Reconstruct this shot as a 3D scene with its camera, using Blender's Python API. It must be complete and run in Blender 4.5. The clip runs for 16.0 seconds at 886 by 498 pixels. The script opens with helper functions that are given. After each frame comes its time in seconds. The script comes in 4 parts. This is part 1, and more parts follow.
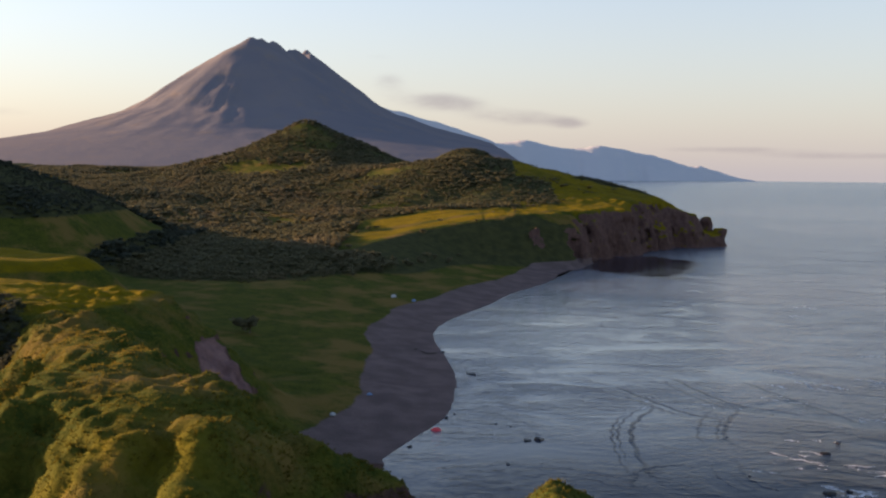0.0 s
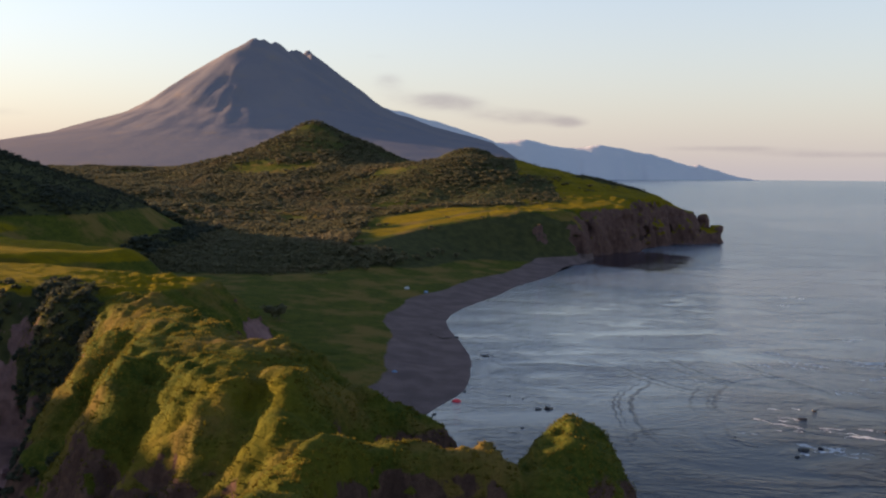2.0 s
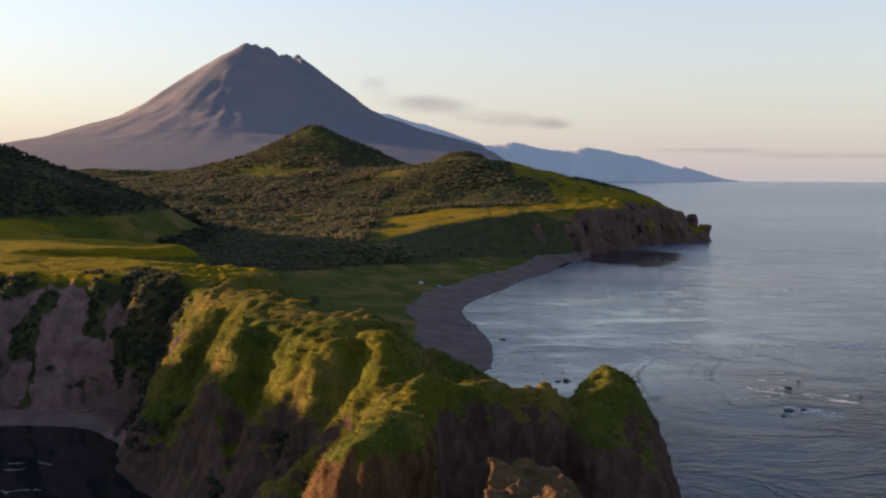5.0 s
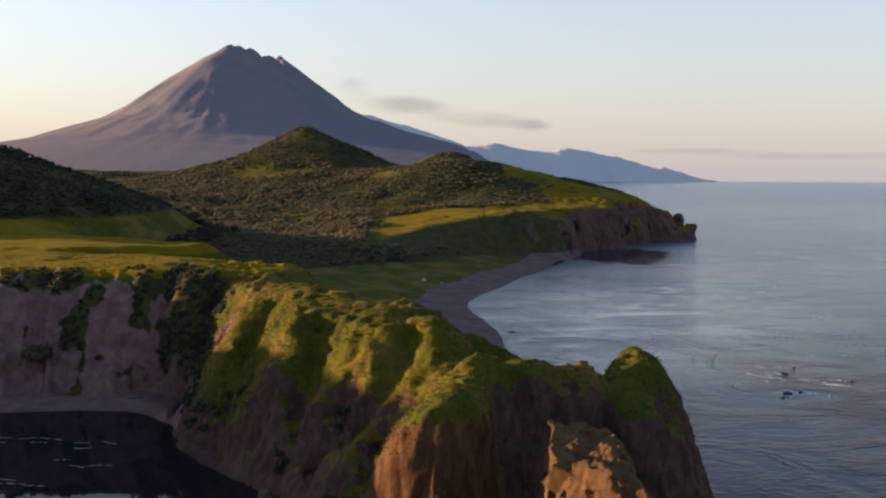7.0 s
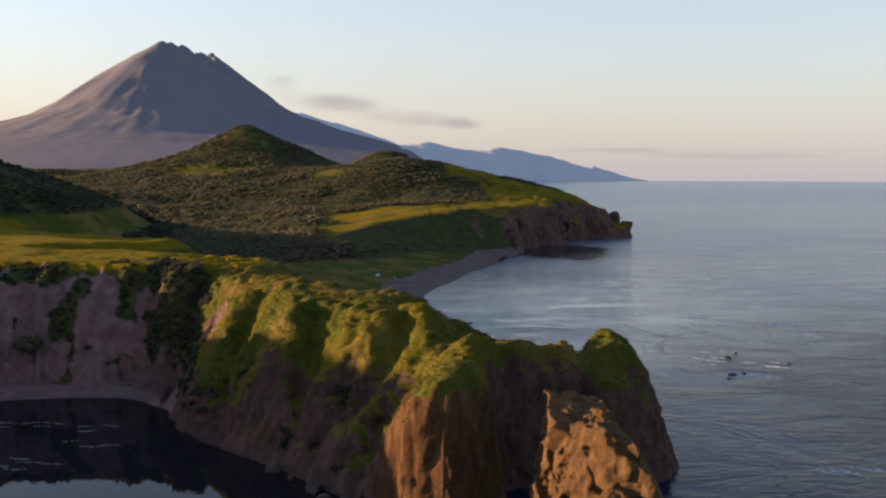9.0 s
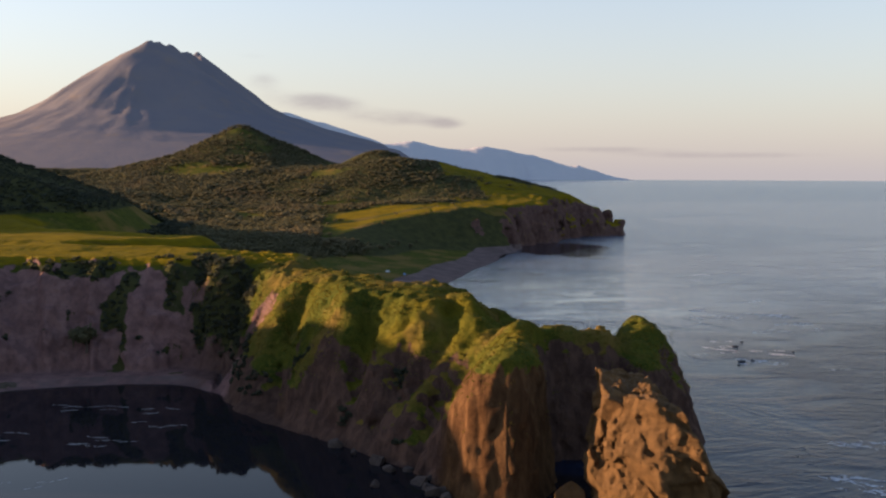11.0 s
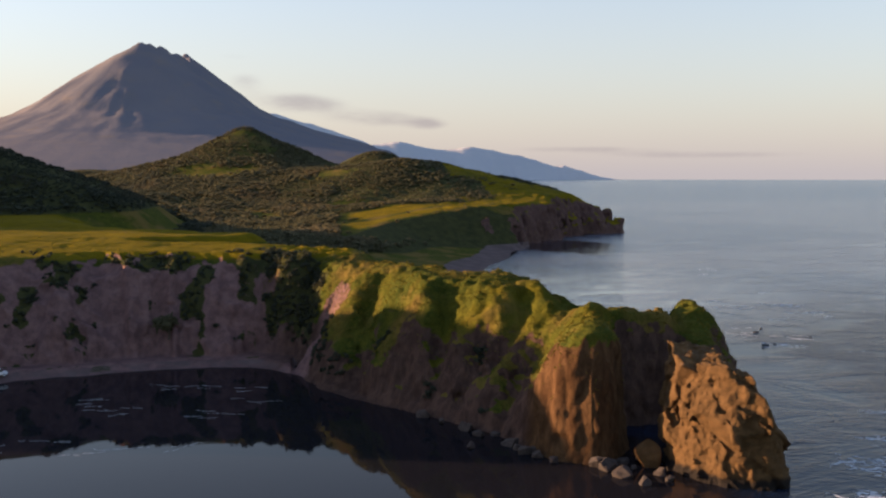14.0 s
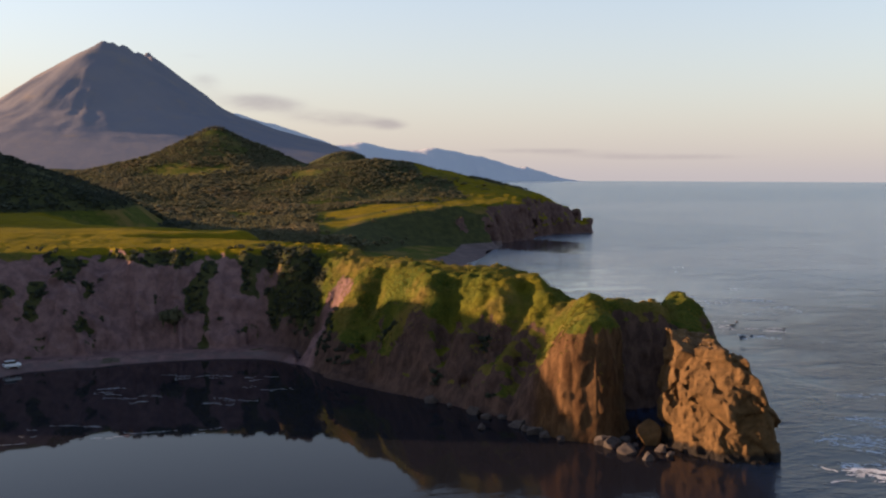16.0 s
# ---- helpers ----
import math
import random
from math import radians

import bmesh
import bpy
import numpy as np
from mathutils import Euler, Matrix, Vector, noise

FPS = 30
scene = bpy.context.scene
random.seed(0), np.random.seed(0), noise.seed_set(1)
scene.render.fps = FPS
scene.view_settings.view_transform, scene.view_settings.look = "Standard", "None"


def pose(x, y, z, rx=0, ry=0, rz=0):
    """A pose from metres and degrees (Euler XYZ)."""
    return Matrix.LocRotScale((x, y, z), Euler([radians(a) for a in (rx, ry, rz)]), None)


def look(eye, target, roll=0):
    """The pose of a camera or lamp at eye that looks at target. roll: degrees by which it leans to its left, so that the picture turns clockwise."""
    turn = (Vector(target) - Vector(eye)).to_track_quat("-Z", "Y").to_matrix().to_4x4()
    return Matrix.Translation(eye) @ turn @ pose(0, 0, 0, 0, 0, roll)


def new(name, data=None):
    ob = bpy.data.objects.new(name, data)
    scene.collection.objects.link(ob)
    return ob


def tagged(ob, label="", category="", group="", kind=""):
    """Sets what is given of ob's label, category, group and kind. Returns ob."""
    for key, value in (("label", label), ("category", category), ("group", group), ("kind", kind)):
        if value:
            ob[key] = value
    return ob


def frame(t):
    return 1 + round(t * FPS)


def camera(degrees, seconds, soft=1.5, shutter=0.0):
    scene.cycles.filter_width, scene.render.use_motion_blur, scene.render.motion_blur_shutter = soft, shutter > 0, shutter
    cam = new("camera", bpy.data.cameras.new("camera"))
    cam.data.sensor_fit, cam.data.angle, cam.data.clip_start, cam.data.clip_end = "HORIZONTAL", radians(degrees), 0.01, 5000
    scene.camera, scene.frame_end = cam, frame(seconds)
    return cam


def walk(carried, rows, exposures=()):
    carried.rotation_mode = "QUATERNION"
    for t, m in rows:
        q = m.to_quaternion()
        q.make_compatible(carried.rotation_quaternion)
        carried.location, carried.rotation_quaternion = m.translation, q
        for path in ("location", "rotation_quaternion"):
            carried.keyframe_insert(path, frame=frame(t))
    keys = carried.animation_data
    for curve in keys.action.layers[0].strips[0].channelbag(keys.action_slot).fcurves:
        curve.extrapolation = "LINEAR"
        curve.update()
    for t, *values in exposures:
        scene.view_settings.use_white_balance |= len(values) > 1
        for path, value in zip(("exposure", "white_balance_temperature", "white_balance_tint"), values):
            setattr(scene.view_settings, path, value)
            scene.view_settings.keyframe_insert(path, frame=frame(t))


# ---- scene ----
cam = camera(48.0, 16.0, soft=2.2)
PATH = [
    (0, (-1.239, -4.882, 51.519), (-1.258, -2.887, 51.369), 0.5),
    (0.5, (-1.955, -10.648, 51.424), (-1.975, -8.654, 51.274), 0.4),
    (1, (-2.876, -17.209, 51.464), (-2.896, -15.214, 51.314), 0.5),
    (1.5, (-4.096, -23.121, 51.407), (-4.114, -21.127, 51.257), 0.5),
    (2, (-5.471, -28.995, 51.248), (-5.489, -27.001, 51.097), 0.4),
    (2.5, (-6.671, -35.026, 51.218), (-6.689, -33.031, 51.067), 0.4),
    (3, (-8.072, -40.64, 51.14), (-8.091, -38.646, 50.99), 0.3),
    (3.5, (-9.678, -45.627, 51.106), (-9.698, -43.633, 50.957), 0.2),
    (4, (-11.658, -50.617, 51.135), (-11.674, -48.622, 50.987), 0.2),
    (6.5, (-24.278, -72.346, 51.137), (-24.229, -70.352, 50.993), 0.1),
    (7, (-26.899, -75.761, 51.026), (-26.848, -73.767, 50.882), 0.1),
    (7.5, (-29.463, -79.075, 51.048), (-29.406, -77.081, 50.905), 0.2),
    (8, (-32.3, -83.4, 51.02), (-32.173, -81.409, 50.878), 0.2),
    (8.2, (-33.42, -84.98, 50.99), (-33.275, -82.99, 50.845), 0.2),
    (10.5, (-47.783, -101.689, 50.923), (-47.562, -99.707, 50.776), 0.2),
    (11, (-51.57, -105.284, 51.005), (-51.346, -103.302, 50.857), 0.2),
    (11.5, (-54.709, -108.077, 50.949), (-54.475, -106.096, 50.802), 0.2),
    (12, (-58.363, -111.489, 50.859), (-58.126, -109.509, 50.711), 0.2),
    (12.5, (-62.153, -115.204, 50.784), (-61.899, -113.226, 50.636), 0.1),
    (13, (-66.343, -119.013, 50.797), (-66.084, -117.036, 50.648), 0.0),
    (13.5, (-69.994, -122.656, 50.805), (-69.735, -120.678, 50.656), -0.0),
    (14, (-73.468, -125.961, 50.79), (-73.21, -123.984, 50.643), 0.0),
    (14.5, (-76.223, -128.63, 50.655), (-75.957, -126.653, 50.508), 0.1),
    (15, (-79.386, -131.23, 50.511), (-79.109, -129.254, 50.365), 0.1),
    (15.5, (-82.184, -133.887, 50.404), (-81.862, -131.919, 50.259), 0.1),
    (16, (-85.212, -136.498, 50.238), (-84.876, -134.532, 50.093), 0.2),
]
walk(cam, [(t, look(eye, target, roll)) for t, eye, target, roll in PATH], exposures=[(0, 1.64, 6350, 24)])

# ---- world, sun ----
SUN_EL, SUN_WAY = 9.5, Vector((-1.0, 0.33, 0.0)).normalized()
sun_dir = Vector((SUN_WAY.x * math.cos(radians(SUN_EL)), SUN_WAY.y * math.cos(radians(SUN_EL)), math.sin(radians(SUN_EL))))
world = bpy.data.worlds.new("world")
scene.world = world
world.use_nodes = True
wt = world.node_tree
wt.nodes.clear()
w_out = wt.nodes.new("ShaderNodeOutputWorld")
w_bg = wt.nodes.new("ShaderNodeBackground")
w_sky = wt.nodes.new("ShaderNodeTexSky")
w_sky.sky_type = "NISHITA"
w_sky.sun_disc = False
w_sky.sun_elevation = radians(SUN_EL)
w_sky.sun_rotation = math.atan2(sun_dir.x, sun_dir.y)
w_sky.air_density, w_sky.dust_density, w_sky.ozone_density = 1.1, 0.5, 1.6
w_bg.inputs["Strength"].default_value = 0.104


def sky_node(kind, *values, **keys):
    n = wt.nodes.new(kind)
    for k, v in keys.items():
        setattr(n, k, v)
    for k, v in enumerate(values):
        if hasattr(v, "links"):
            wt.links.new(v, n.inputs[k])
        elif v is not None:
            n.inputs[k].default_value = v
    return n


def sky_math(how, *values):
    return sky_node("ShaderNodeMath", *values, operation=how).outputs[0]


def sky_mix(fac, a, b):
    n = wt.nodes.new("ShaderNodeMix")
    n.data_type = "RGBA"
    for k, v in ((0, fac), (6, a), (7, b)):
        if hasattr(v, "links"):
            wt.links.new(v, n.inputs[k])
        else:
            n.inputs[k].default_value = v
    return n.outputs[2]


# a thin high veil over the whole sky, and a few small grey clouds low over the far coast
way = wt.nodes.new("ShaderNodeTexCoord").outputs["Generated"]
xyz = sky_node("ShaderNodeSeparateXYZ", way).outputs
flat_way = sky_node("ShaderNodeMapping", way)
flat_way.inputs["Scale"].default_value = (6, 6, 20)
wisp = sky_node("ShaderNodeTexNoise", flat_way.outputs[0])
wisp.inputs["Scale"].default_value, wisp.inputs["Detail"].default_value, wisp.inputs["Roughness"].default_value = 3.2, 6, 0.6
azimuth = sky_math("ARCTAN2", xyz[0], xyz[1])
cloud = 0.0
for az, el, wide, tall, thick in ((-0.6, 4.1, 2.5, 0.6, 0.9), (-3.6, 5.1, 1.4, 0.8, 0.55), (3.6, 3.25, 2.8, 0.55, 0.75), (6.6, 2.95, 1.2, 0.36, 0.8), (-4.3, 6.6, 1.6, 0.35, 0.3), (-25, 3.1, 3, 0.4, 0.5), (15, 1.5, 5, 0.22, 0.6), (22, 1.15, 6, 0.25, 0.7)):
    a = sky_math("DIVIDE", sky_math("SUBTRACT", azimuth, radians(az)), radians(wide))
    b = sky_math("DIVIDE", sky_math("SUBTRACT", xyz[2], math.sin(radians(el))), radians(tall))
    far = sky_math("ADD", sky_math("MULTIPLY", a, a), sky_math("MULTIPLY", b, b))
    near = sky_math("MULTIPLY", sky_math("EXPONENT", sky_math("MULTIPLY", far, -1.0)), thick)
    cloud = sky_math("ADD", near, cloud)
soft = sky_node("ShaderNodeMapRange", sky_math("MULTIPLY", cloud, sky_math("ADD", wisp.outputs[0], 0.25)), 0.18, 0.75, interpolation_type="SMOOTHSTEP").outputs[0]
veil = sky_math("EXPONENT", sky_math("MULTIPLY", sky_math("ABSOLUTE", xyz[2], 0), -3.9))
toward = sky_node("ShaderNodeMapRange", xyz[0], -0.45, 0.45).outputs[0]
veil_colour = sky_mix(toward, (1.76, 1.64, 1.46, 1), (1.64, 1.68, 1.60, 1))
sky_colour = sky_mix(sky_math("MULTIPLY", veil, 0.86), w_sky.outputs[0], veil_colour)
low = sky_math("EXPONENT", sky_math("MULTIPLY", sky_math("ABSOLUTE", xyz[2], 0), -26.0))
sky_colour = sky_mix(sky_math("MULTIPLY", low, 0.55), sky_colour, (1.59, 1.52, 1.47, 1))
sky_colour = sky_mix(sky_math("MULTIPLY", soft, 0.55), sky_colour, (1.06, 0.96, 0.98, 1))
wt.links.new(sky_colour, w_bg.inputs[0])
wt.links.new(w_bg.outputs[0], w_out.inputs[0])

lamp = bpy.data.lights.new("sun", "SUN")
lamp.energy, lamp.angle, lamp.color = 4.9, radians(0.6), (1.0, 0.67, 0.35)
sun = new("sun", lamp)
sun.matrix_world = look(sun_dir * 100, (0, 0, 0))


# ---- noise and shape helpers ----
def hash01(*ints):
    n = np.zeros_like(ints[0], dtype=np.uint32)
    for k, i in enumerate(ints):
        n = (n ^ (i.astype(np.int64).astype(np.uint32) * np.uint32((374761393, 668265263, 2246822519, 3266489917)[k]))) * np.uint32(2654435761)
        n ^= n >> np.uint32(15)
    n = (n ^ (n >> np.uint32(13))) * np.uint32(1274126177)
    return ((n ^ (n >> np.uint32(16))) & np.uint32(0xFFFFFF)).astype(np.float64) / 0xFFFFFF


def vnoise(seed, *xs):
    """Smooth noise from -1 to 1 in two or three dimensions."""
    base = [np.floor(x) for x in xs]
    fr = [x - b for x, b in zip(xs, base)]
    fr = [f * f * f * (f * (f * 6 - 15) + 10) for f in fr]
    base = [b.astype(np.int64) for b in base]
    s = np.full(xs[0].shape, seed, dtype=np.int64)
    out = 0.0
    for corner in range(2 ** len(xs)):
        weight, at = 1.0, []
        for k in range(len(xs)):
            up = (corner >> k) & 1
            weight = weight * (fr[k] if up else 1 - fr[k])
            at.append(base[k] + up)
        out = out + weight * hash01(*at, s)
    return out * 2 - 1


def turned(xs):
    """The same points seen along other axes, so that no lattice shows."""
    x, y = xs[0] * 0.8 - xs[1] * 0.6, xs[0] * 0.6 + xs[1] * 0.8
    if len(xs) < 3:
        return x, y
    return x, y * 0.8 - xs[2] * 0.6, y * 0.6 + xs[2] * 0.8


def fbm(seed, octaves, *xs):
    total, amp, norm = 0.0, 1.0, 0.0
    for k in range(octaves):
        f = 2.03 ** k
        xs = turned(xs)
        total = total + amp * vnoise(seed + 17 * k, *[x * f + 3.7 * k for x in xs])
        norm += amp
        amp *= 0.5
    return total / norm


def ridged(seed, octaves, *xs):
    """Sharp crests: 1 on a crest, 0 far from it."""
    total, amp, norm = 0.0, 1.0, 0.0
    for k in range(octaves):
        f = 2.03 ** k
        xs = turned(xs) if len(xs) > 2 else xs
        total = total + amp * (1 - np.abs(vnoise(seed + 17 * k, *[x * f + 5.1 * k for x in xs])) * 1.6).clip(0, 1)
        norm += amp
        amp *= 0.5
    return total / norm


def blocks(seed, x, y, z):
    """Broken rock: every cell of a jumbled lattice has its own step, from -1 to 1, and its own tilt."""
    bx, by, bz = np.floor(x).astype(np.int64), np.floor(y).astype(np.int64), np.floor(z).astype(np.int64)
    best, out = np.full(x.shape, 1e9), np.zeros(x.shape)
    for i in (-1, 0, 1):
        for j in (-1, 0, 1):
            for k in (-1, 0, 1):
                cx, cy, cz = bx + i, by + j, bz + k
                s = np.full(x.shape, seed, dtype=np.int64)
                r1 = hash01(cx, cy, cz, s)
                r2, r3 = (r1 * 7919.13) % 1.0, (r1 * 104729.7) % 1.0
                dx, dy, dz = x - cx - r1, y - cy - r2, z - cz - r3
                d2 = dx * dx + dy * dy + dz * dz
                near = d2 < best
                best = np.where(near, d2, best)
                step = ((r1 * 31337.3) % 1.0) * 2 - 1 + 0.7 * ((r2 - 0.5) * dx + (r3 - 0.5) * dy + (r1 - 0.5) * dz)
                out = np.where(near, step, out)
    return out


def sstep(x, a=0.0, b=1.0):
    q = ((x - a) / (b - a)).clip(0, 1)
    return q * q * (3 - 2 * q)


def poly_distance(x, y, poly, values=None):
    """Signed distance to a closed outline, positive inside, and the values of its corners, blended along the nearest side."""
    best, val, inside = np.full(x.shape, 1e18), [np.zeros(x.shape)] * 2, np.zeros(x.shape, bool)
    for k in range(len(poly)):
        (x0, y0), (x1, y1) = poly[k][:2], poly[(k + 1) % len(poly)][:2]
        dx, dy = x1 - x0, y1 - y0
        q = (((x - x0) * dx + (y - y0) * dy) / (dx * dx + dy * dy)).clip(0, 1)
        d2 = (x - x0 - q * dx) ** 2 + (y - y0 - q * dy) ** 2
        near = d2 < best
        best = np.where(near, d2, best)
        if values is not None:
            v0, v1 = values[k], values[(k + 1) % len(poly)]
            val = [np.where(near, a * (1 - q) + b * q, c) for a, b, c in zip(v0, v1, val)]
        cross = ((y0 > y) != (y1 > y)) & (x < (x1 - x0) * (y - y0) / (y1 - y0 + 1e-12) + x0)
        inside ^= cross
    return np.where(inside, 1, -1) * np.sqrt(best), val


# ---- the lie of the land ----
# Shoreline: x, y and the width over which the cliff rises from it.
SHORE = [(-620, 60, 20), (-320, 98, 20), (-230, 84, 22), (-178, 100, 26), (-153, 123, 32), (-147, 129.5, 32), (-129, 134.6, 32), (-115, 139, 29), (-100.5, 140.3, 25),
         (-90, 139, 24), (-82.3, 133.9, 24), (-76.4, 123.9, 14), (-72.5, 111, 6), (-66.3, 99, 6), (-59, 91.5, 6), (-50, 81, 5), (-44.6, 72.7, 5), (-40, 66, 4), (-36, 58, 4),
         (-33, 50, 3), (-30.5, 44.5, 3), (-25, 41.3, 3), (-20.5, 43, 3), (-16, 49, 3.5), (-14.3, 57, 4), (-13.5, 64, 5), (-11, 66.5, 5), (-4, 67.5, 4), (-0.6, 67.5, 4),
         (0.4, 64.8, 4), (3, 62, 4), (9, 63, 4), (15, 68, 5), (19.5, 77, 6), (18.5, 86, 6), (13, 92, 6), (5, 92, 6), (1, 85, 6), (-4, 81, 6), (-12, 81, 6), (-15.5, 88, 7),
         (-11, 95, 6), (-4.5, 98.5, 5), (-2.2, 104, 4), (-4.5, 111, 7), (-9, 122, 7), (-11, 140, 7), (-11, 154, 7), (-13, 172, 3), (-7, 189, 2), (-2, 203, 2),
         (0, 224, 2), (0, 251, 2), (-4, 284, 2), (-7, 315, 2), (-1, 347, 2), (14, 387, 2), (25, 425, 2), (41, 460, 2), (57, 506, 2),
         (65, 530, 5), (75, 556, 12), (87, 598, 18), (100, 622, 14), (118, 632, 9), (132, 668, 14), (156, 705, 22), (176, 715, 12), (197, 724, 6), (203, 740, 8),
         (190, 775, 30), (200, 850, 40), (230, 1000, 60), (180, 1200, 60), (60, 1600, 60), (0, 2300, 60), (-2600, 2300, 60), (-2600, 60, 60)]
# the sandy curve is rounded off between its corners
curve = []
for k, (x, y, w) in enumerate(SHORE):
    curve.append((x, y, w))
    if w == 2 and SHORE[k + 1][2] == 2:
        a, b, c = SHORE[k - 1], SHORE[k + 1], SHORE[k + 2]
        curve.append(((9 * (x + b[0]) - a[0] - c[0]) / 16, (9 * (y + b[1]) - a[1] - c[1]) / 16, 2))
SHORE = curve
SHORE_AT = [0.0]
for k in range(1, len(SHORE)):
    SHORE_AT.append(SHORE_AT[-1] + math.hypot(SHORE[k][0] - SHORE[k - 1][0], SHORE[k][1] - SHORE[k - 1][1]))
# The near tableland and headland, and the top of the far headland.
TABLE = [(-640, 0), (-153, 90), (-96, 135), (-84, 140), (-80, 158), (-70, 166),
         (-67, 174), (-60, 190), (-72, 198), (-90, 201), (-120, 208), (-134, 215), (-139, 228), (-114, 238), (-99, 248), (-108, 260), (-150, 288), (-172, 303), (-215, 375), (-420, 520), (-640, 520)]
# The near headland: its grassy top, and the spurs that run down from it (crest line, roundness, slope to the left and to the right of it).
HEAD_TOP = [(-72, 160), (-60.5, 138), (-52, 120), (-49, 106), (-47.6, 98.5), (-44, 102), (-40.5, 97.5), (-37, 91.5), (-33, 86.5), (-30, 90.5), (-27, 89.5), (-24.5, 85), (-23, 92), (-24.3, 105), (-35, 118), (-43, 129), (-53, 147), (-64, 166)]
SPURS = [
    ([(-60, 140, 26.3), (-66, 134.8, 18), (-72.5, 133.5, 8.8), (-78, 130, 1.5)], 1.0, 0.95, 1.3),
    ([(-60, 128, 26.5), (-63, 124, 20), (-66, 117, 11)], 3.0, 1.0, 1.0),
    ([(-47.3, 97.5, 26.6), (-48.6, 94.3, 24), (-49.8, 92, 19.8), (-50.6, 90, 13.5), (-54.5, 88, 7)], 1.5, 1.15, 1.0),
    ([(-37.3, 88, 25.6), (-38.7, 86.4, 21.8), (-40.4, 85.5, 19), (-43.4, 82.4, 13.8), (-46, 80.6, 6)], 1.5, 1.15, 1.05),
    ([(-33.4, 83.5, 24.8), (-33.3, 81, 22.4), (-35.8, 78, 16.6), (-38, 75, 9)], 1.5, 1.2, 1.1),
    ([(-26, 88, 26.5), (-24, 80.3, 24.4), (-28.7, 77.4, 20.4), (-32.4, 75.6, 15.9), (-37, 71.3, 9.8), (-41, 69.5, 4)], 1.5, 1.15, 1.1),
    ([(-24, 80.3, 24.4), (-20.5, 75, 22.6), (-17.3, 68.5, 25.2), (-20, 61, 23.7), (-22.5, 52, 23.6), (-24.4, 45, 22.8)], 4.0, 0.9, 1.05),
    ([(-17.3, 69.5, 24.9), (-14.5, 71.5, 23.5), (-9.5, 72.2, 23.2), (-3.5, 73, 22.8), (-0.5, 74.5, 22.6), (1.2, 75.5, 20)], 3.0, 0.9, 0.9),
    ([(4, 67.5, 17.8), (6.8, 76, 22.6), (7.7, 84, 23.8)], 9, 2.3, 2.3),
    ([(-24.5, 104.5, 26.9), (-15.5, 101, 22), (-6.5, 104.5, 17.6)], 2.5, 0.85, 1.1),
    ([(-25, 92, 26), (-17, 88, 18), (-14.5, 86, 10)], 2.5, 1.1, 1.1)]
FAR_TOP = [(33, 566), (66, 582), (98, 604), (118, 614), (150, 662), (215, 705), (225, 800), (100, 830), (40, 740), (5, 640), (-80, 610), (-85, 500), (-52, 482), (-38, 512), (-20, 543), (5, 556)]


def crest_line(x, y, line):
    """Distance to a crest line, its height at the nearest point, and whether that point is passed on its left."""
    best, z, left = np.full(x.shape, 1e9), np.zeros(x.shape), np.zeros(x.shape, bool)
    for (x0, y0, z0), (x1, y1, z1) in zip(line, line[1:]):
        dx, dy = x1 - x0, y1 - y0
        q = (((x - x0) * dx + (y - y0) * dy) / (dx * dx + dy * dy)).clip(0, 1)
        r = np.hypot(x - x0 - q * dx, y - y0 - q * dy)
        near = r < best
        best, z, left = np.where(near, r, best), np.where(near, z0 + (z1 - z0) * q, z), np.where(near, dx * (y - y0) - dy * (x - x0) > 0, left)
    return best, z, left


def spur_distance(x, y):
    """Distance to the nearest of the bare lower spurs."""
    return np.minimum.reduce([crest_line(x, y, line)[0] for line, *_ in (SPURS[0], *SPURS[2:6])])


def headland_height(x, y):
    bx, by = x + 1.1 * fbm(25, 2, x / 7, y / 7), y + 1.1 * fbm(26, 2, x / 7, y / 7)
    t, _ = poly_distance(bx, by, HEAD_TOP)
    out = (-t).clip(0, None)
    east = sstep(x + 40 + 0.385 * (y - 95), -4, 4)
    h = 26.7 + 0.5 * fbm(13, 3, x / 9, y / 9) + 0.9 * sstep(t, 0, 7) - 1.2 * np.exp(-((x + 36) / 5) ** 2 - ((y - 116) / 9) ** 2)
    h = h - out * (0.85 - 0.1 * east) - (0.09 - 0.08 * east) * out ** 2
    for line, r, slope_left, slope_right in SPURS:
        dist, z, left = crest_line(bx, by, line)
        h = np.maximum(h, z - np.where(left, slope_left, slope_right) * (np.sqrt(dist * dist + r * r) - r) - 0.03 * dist ** 2)
    return h


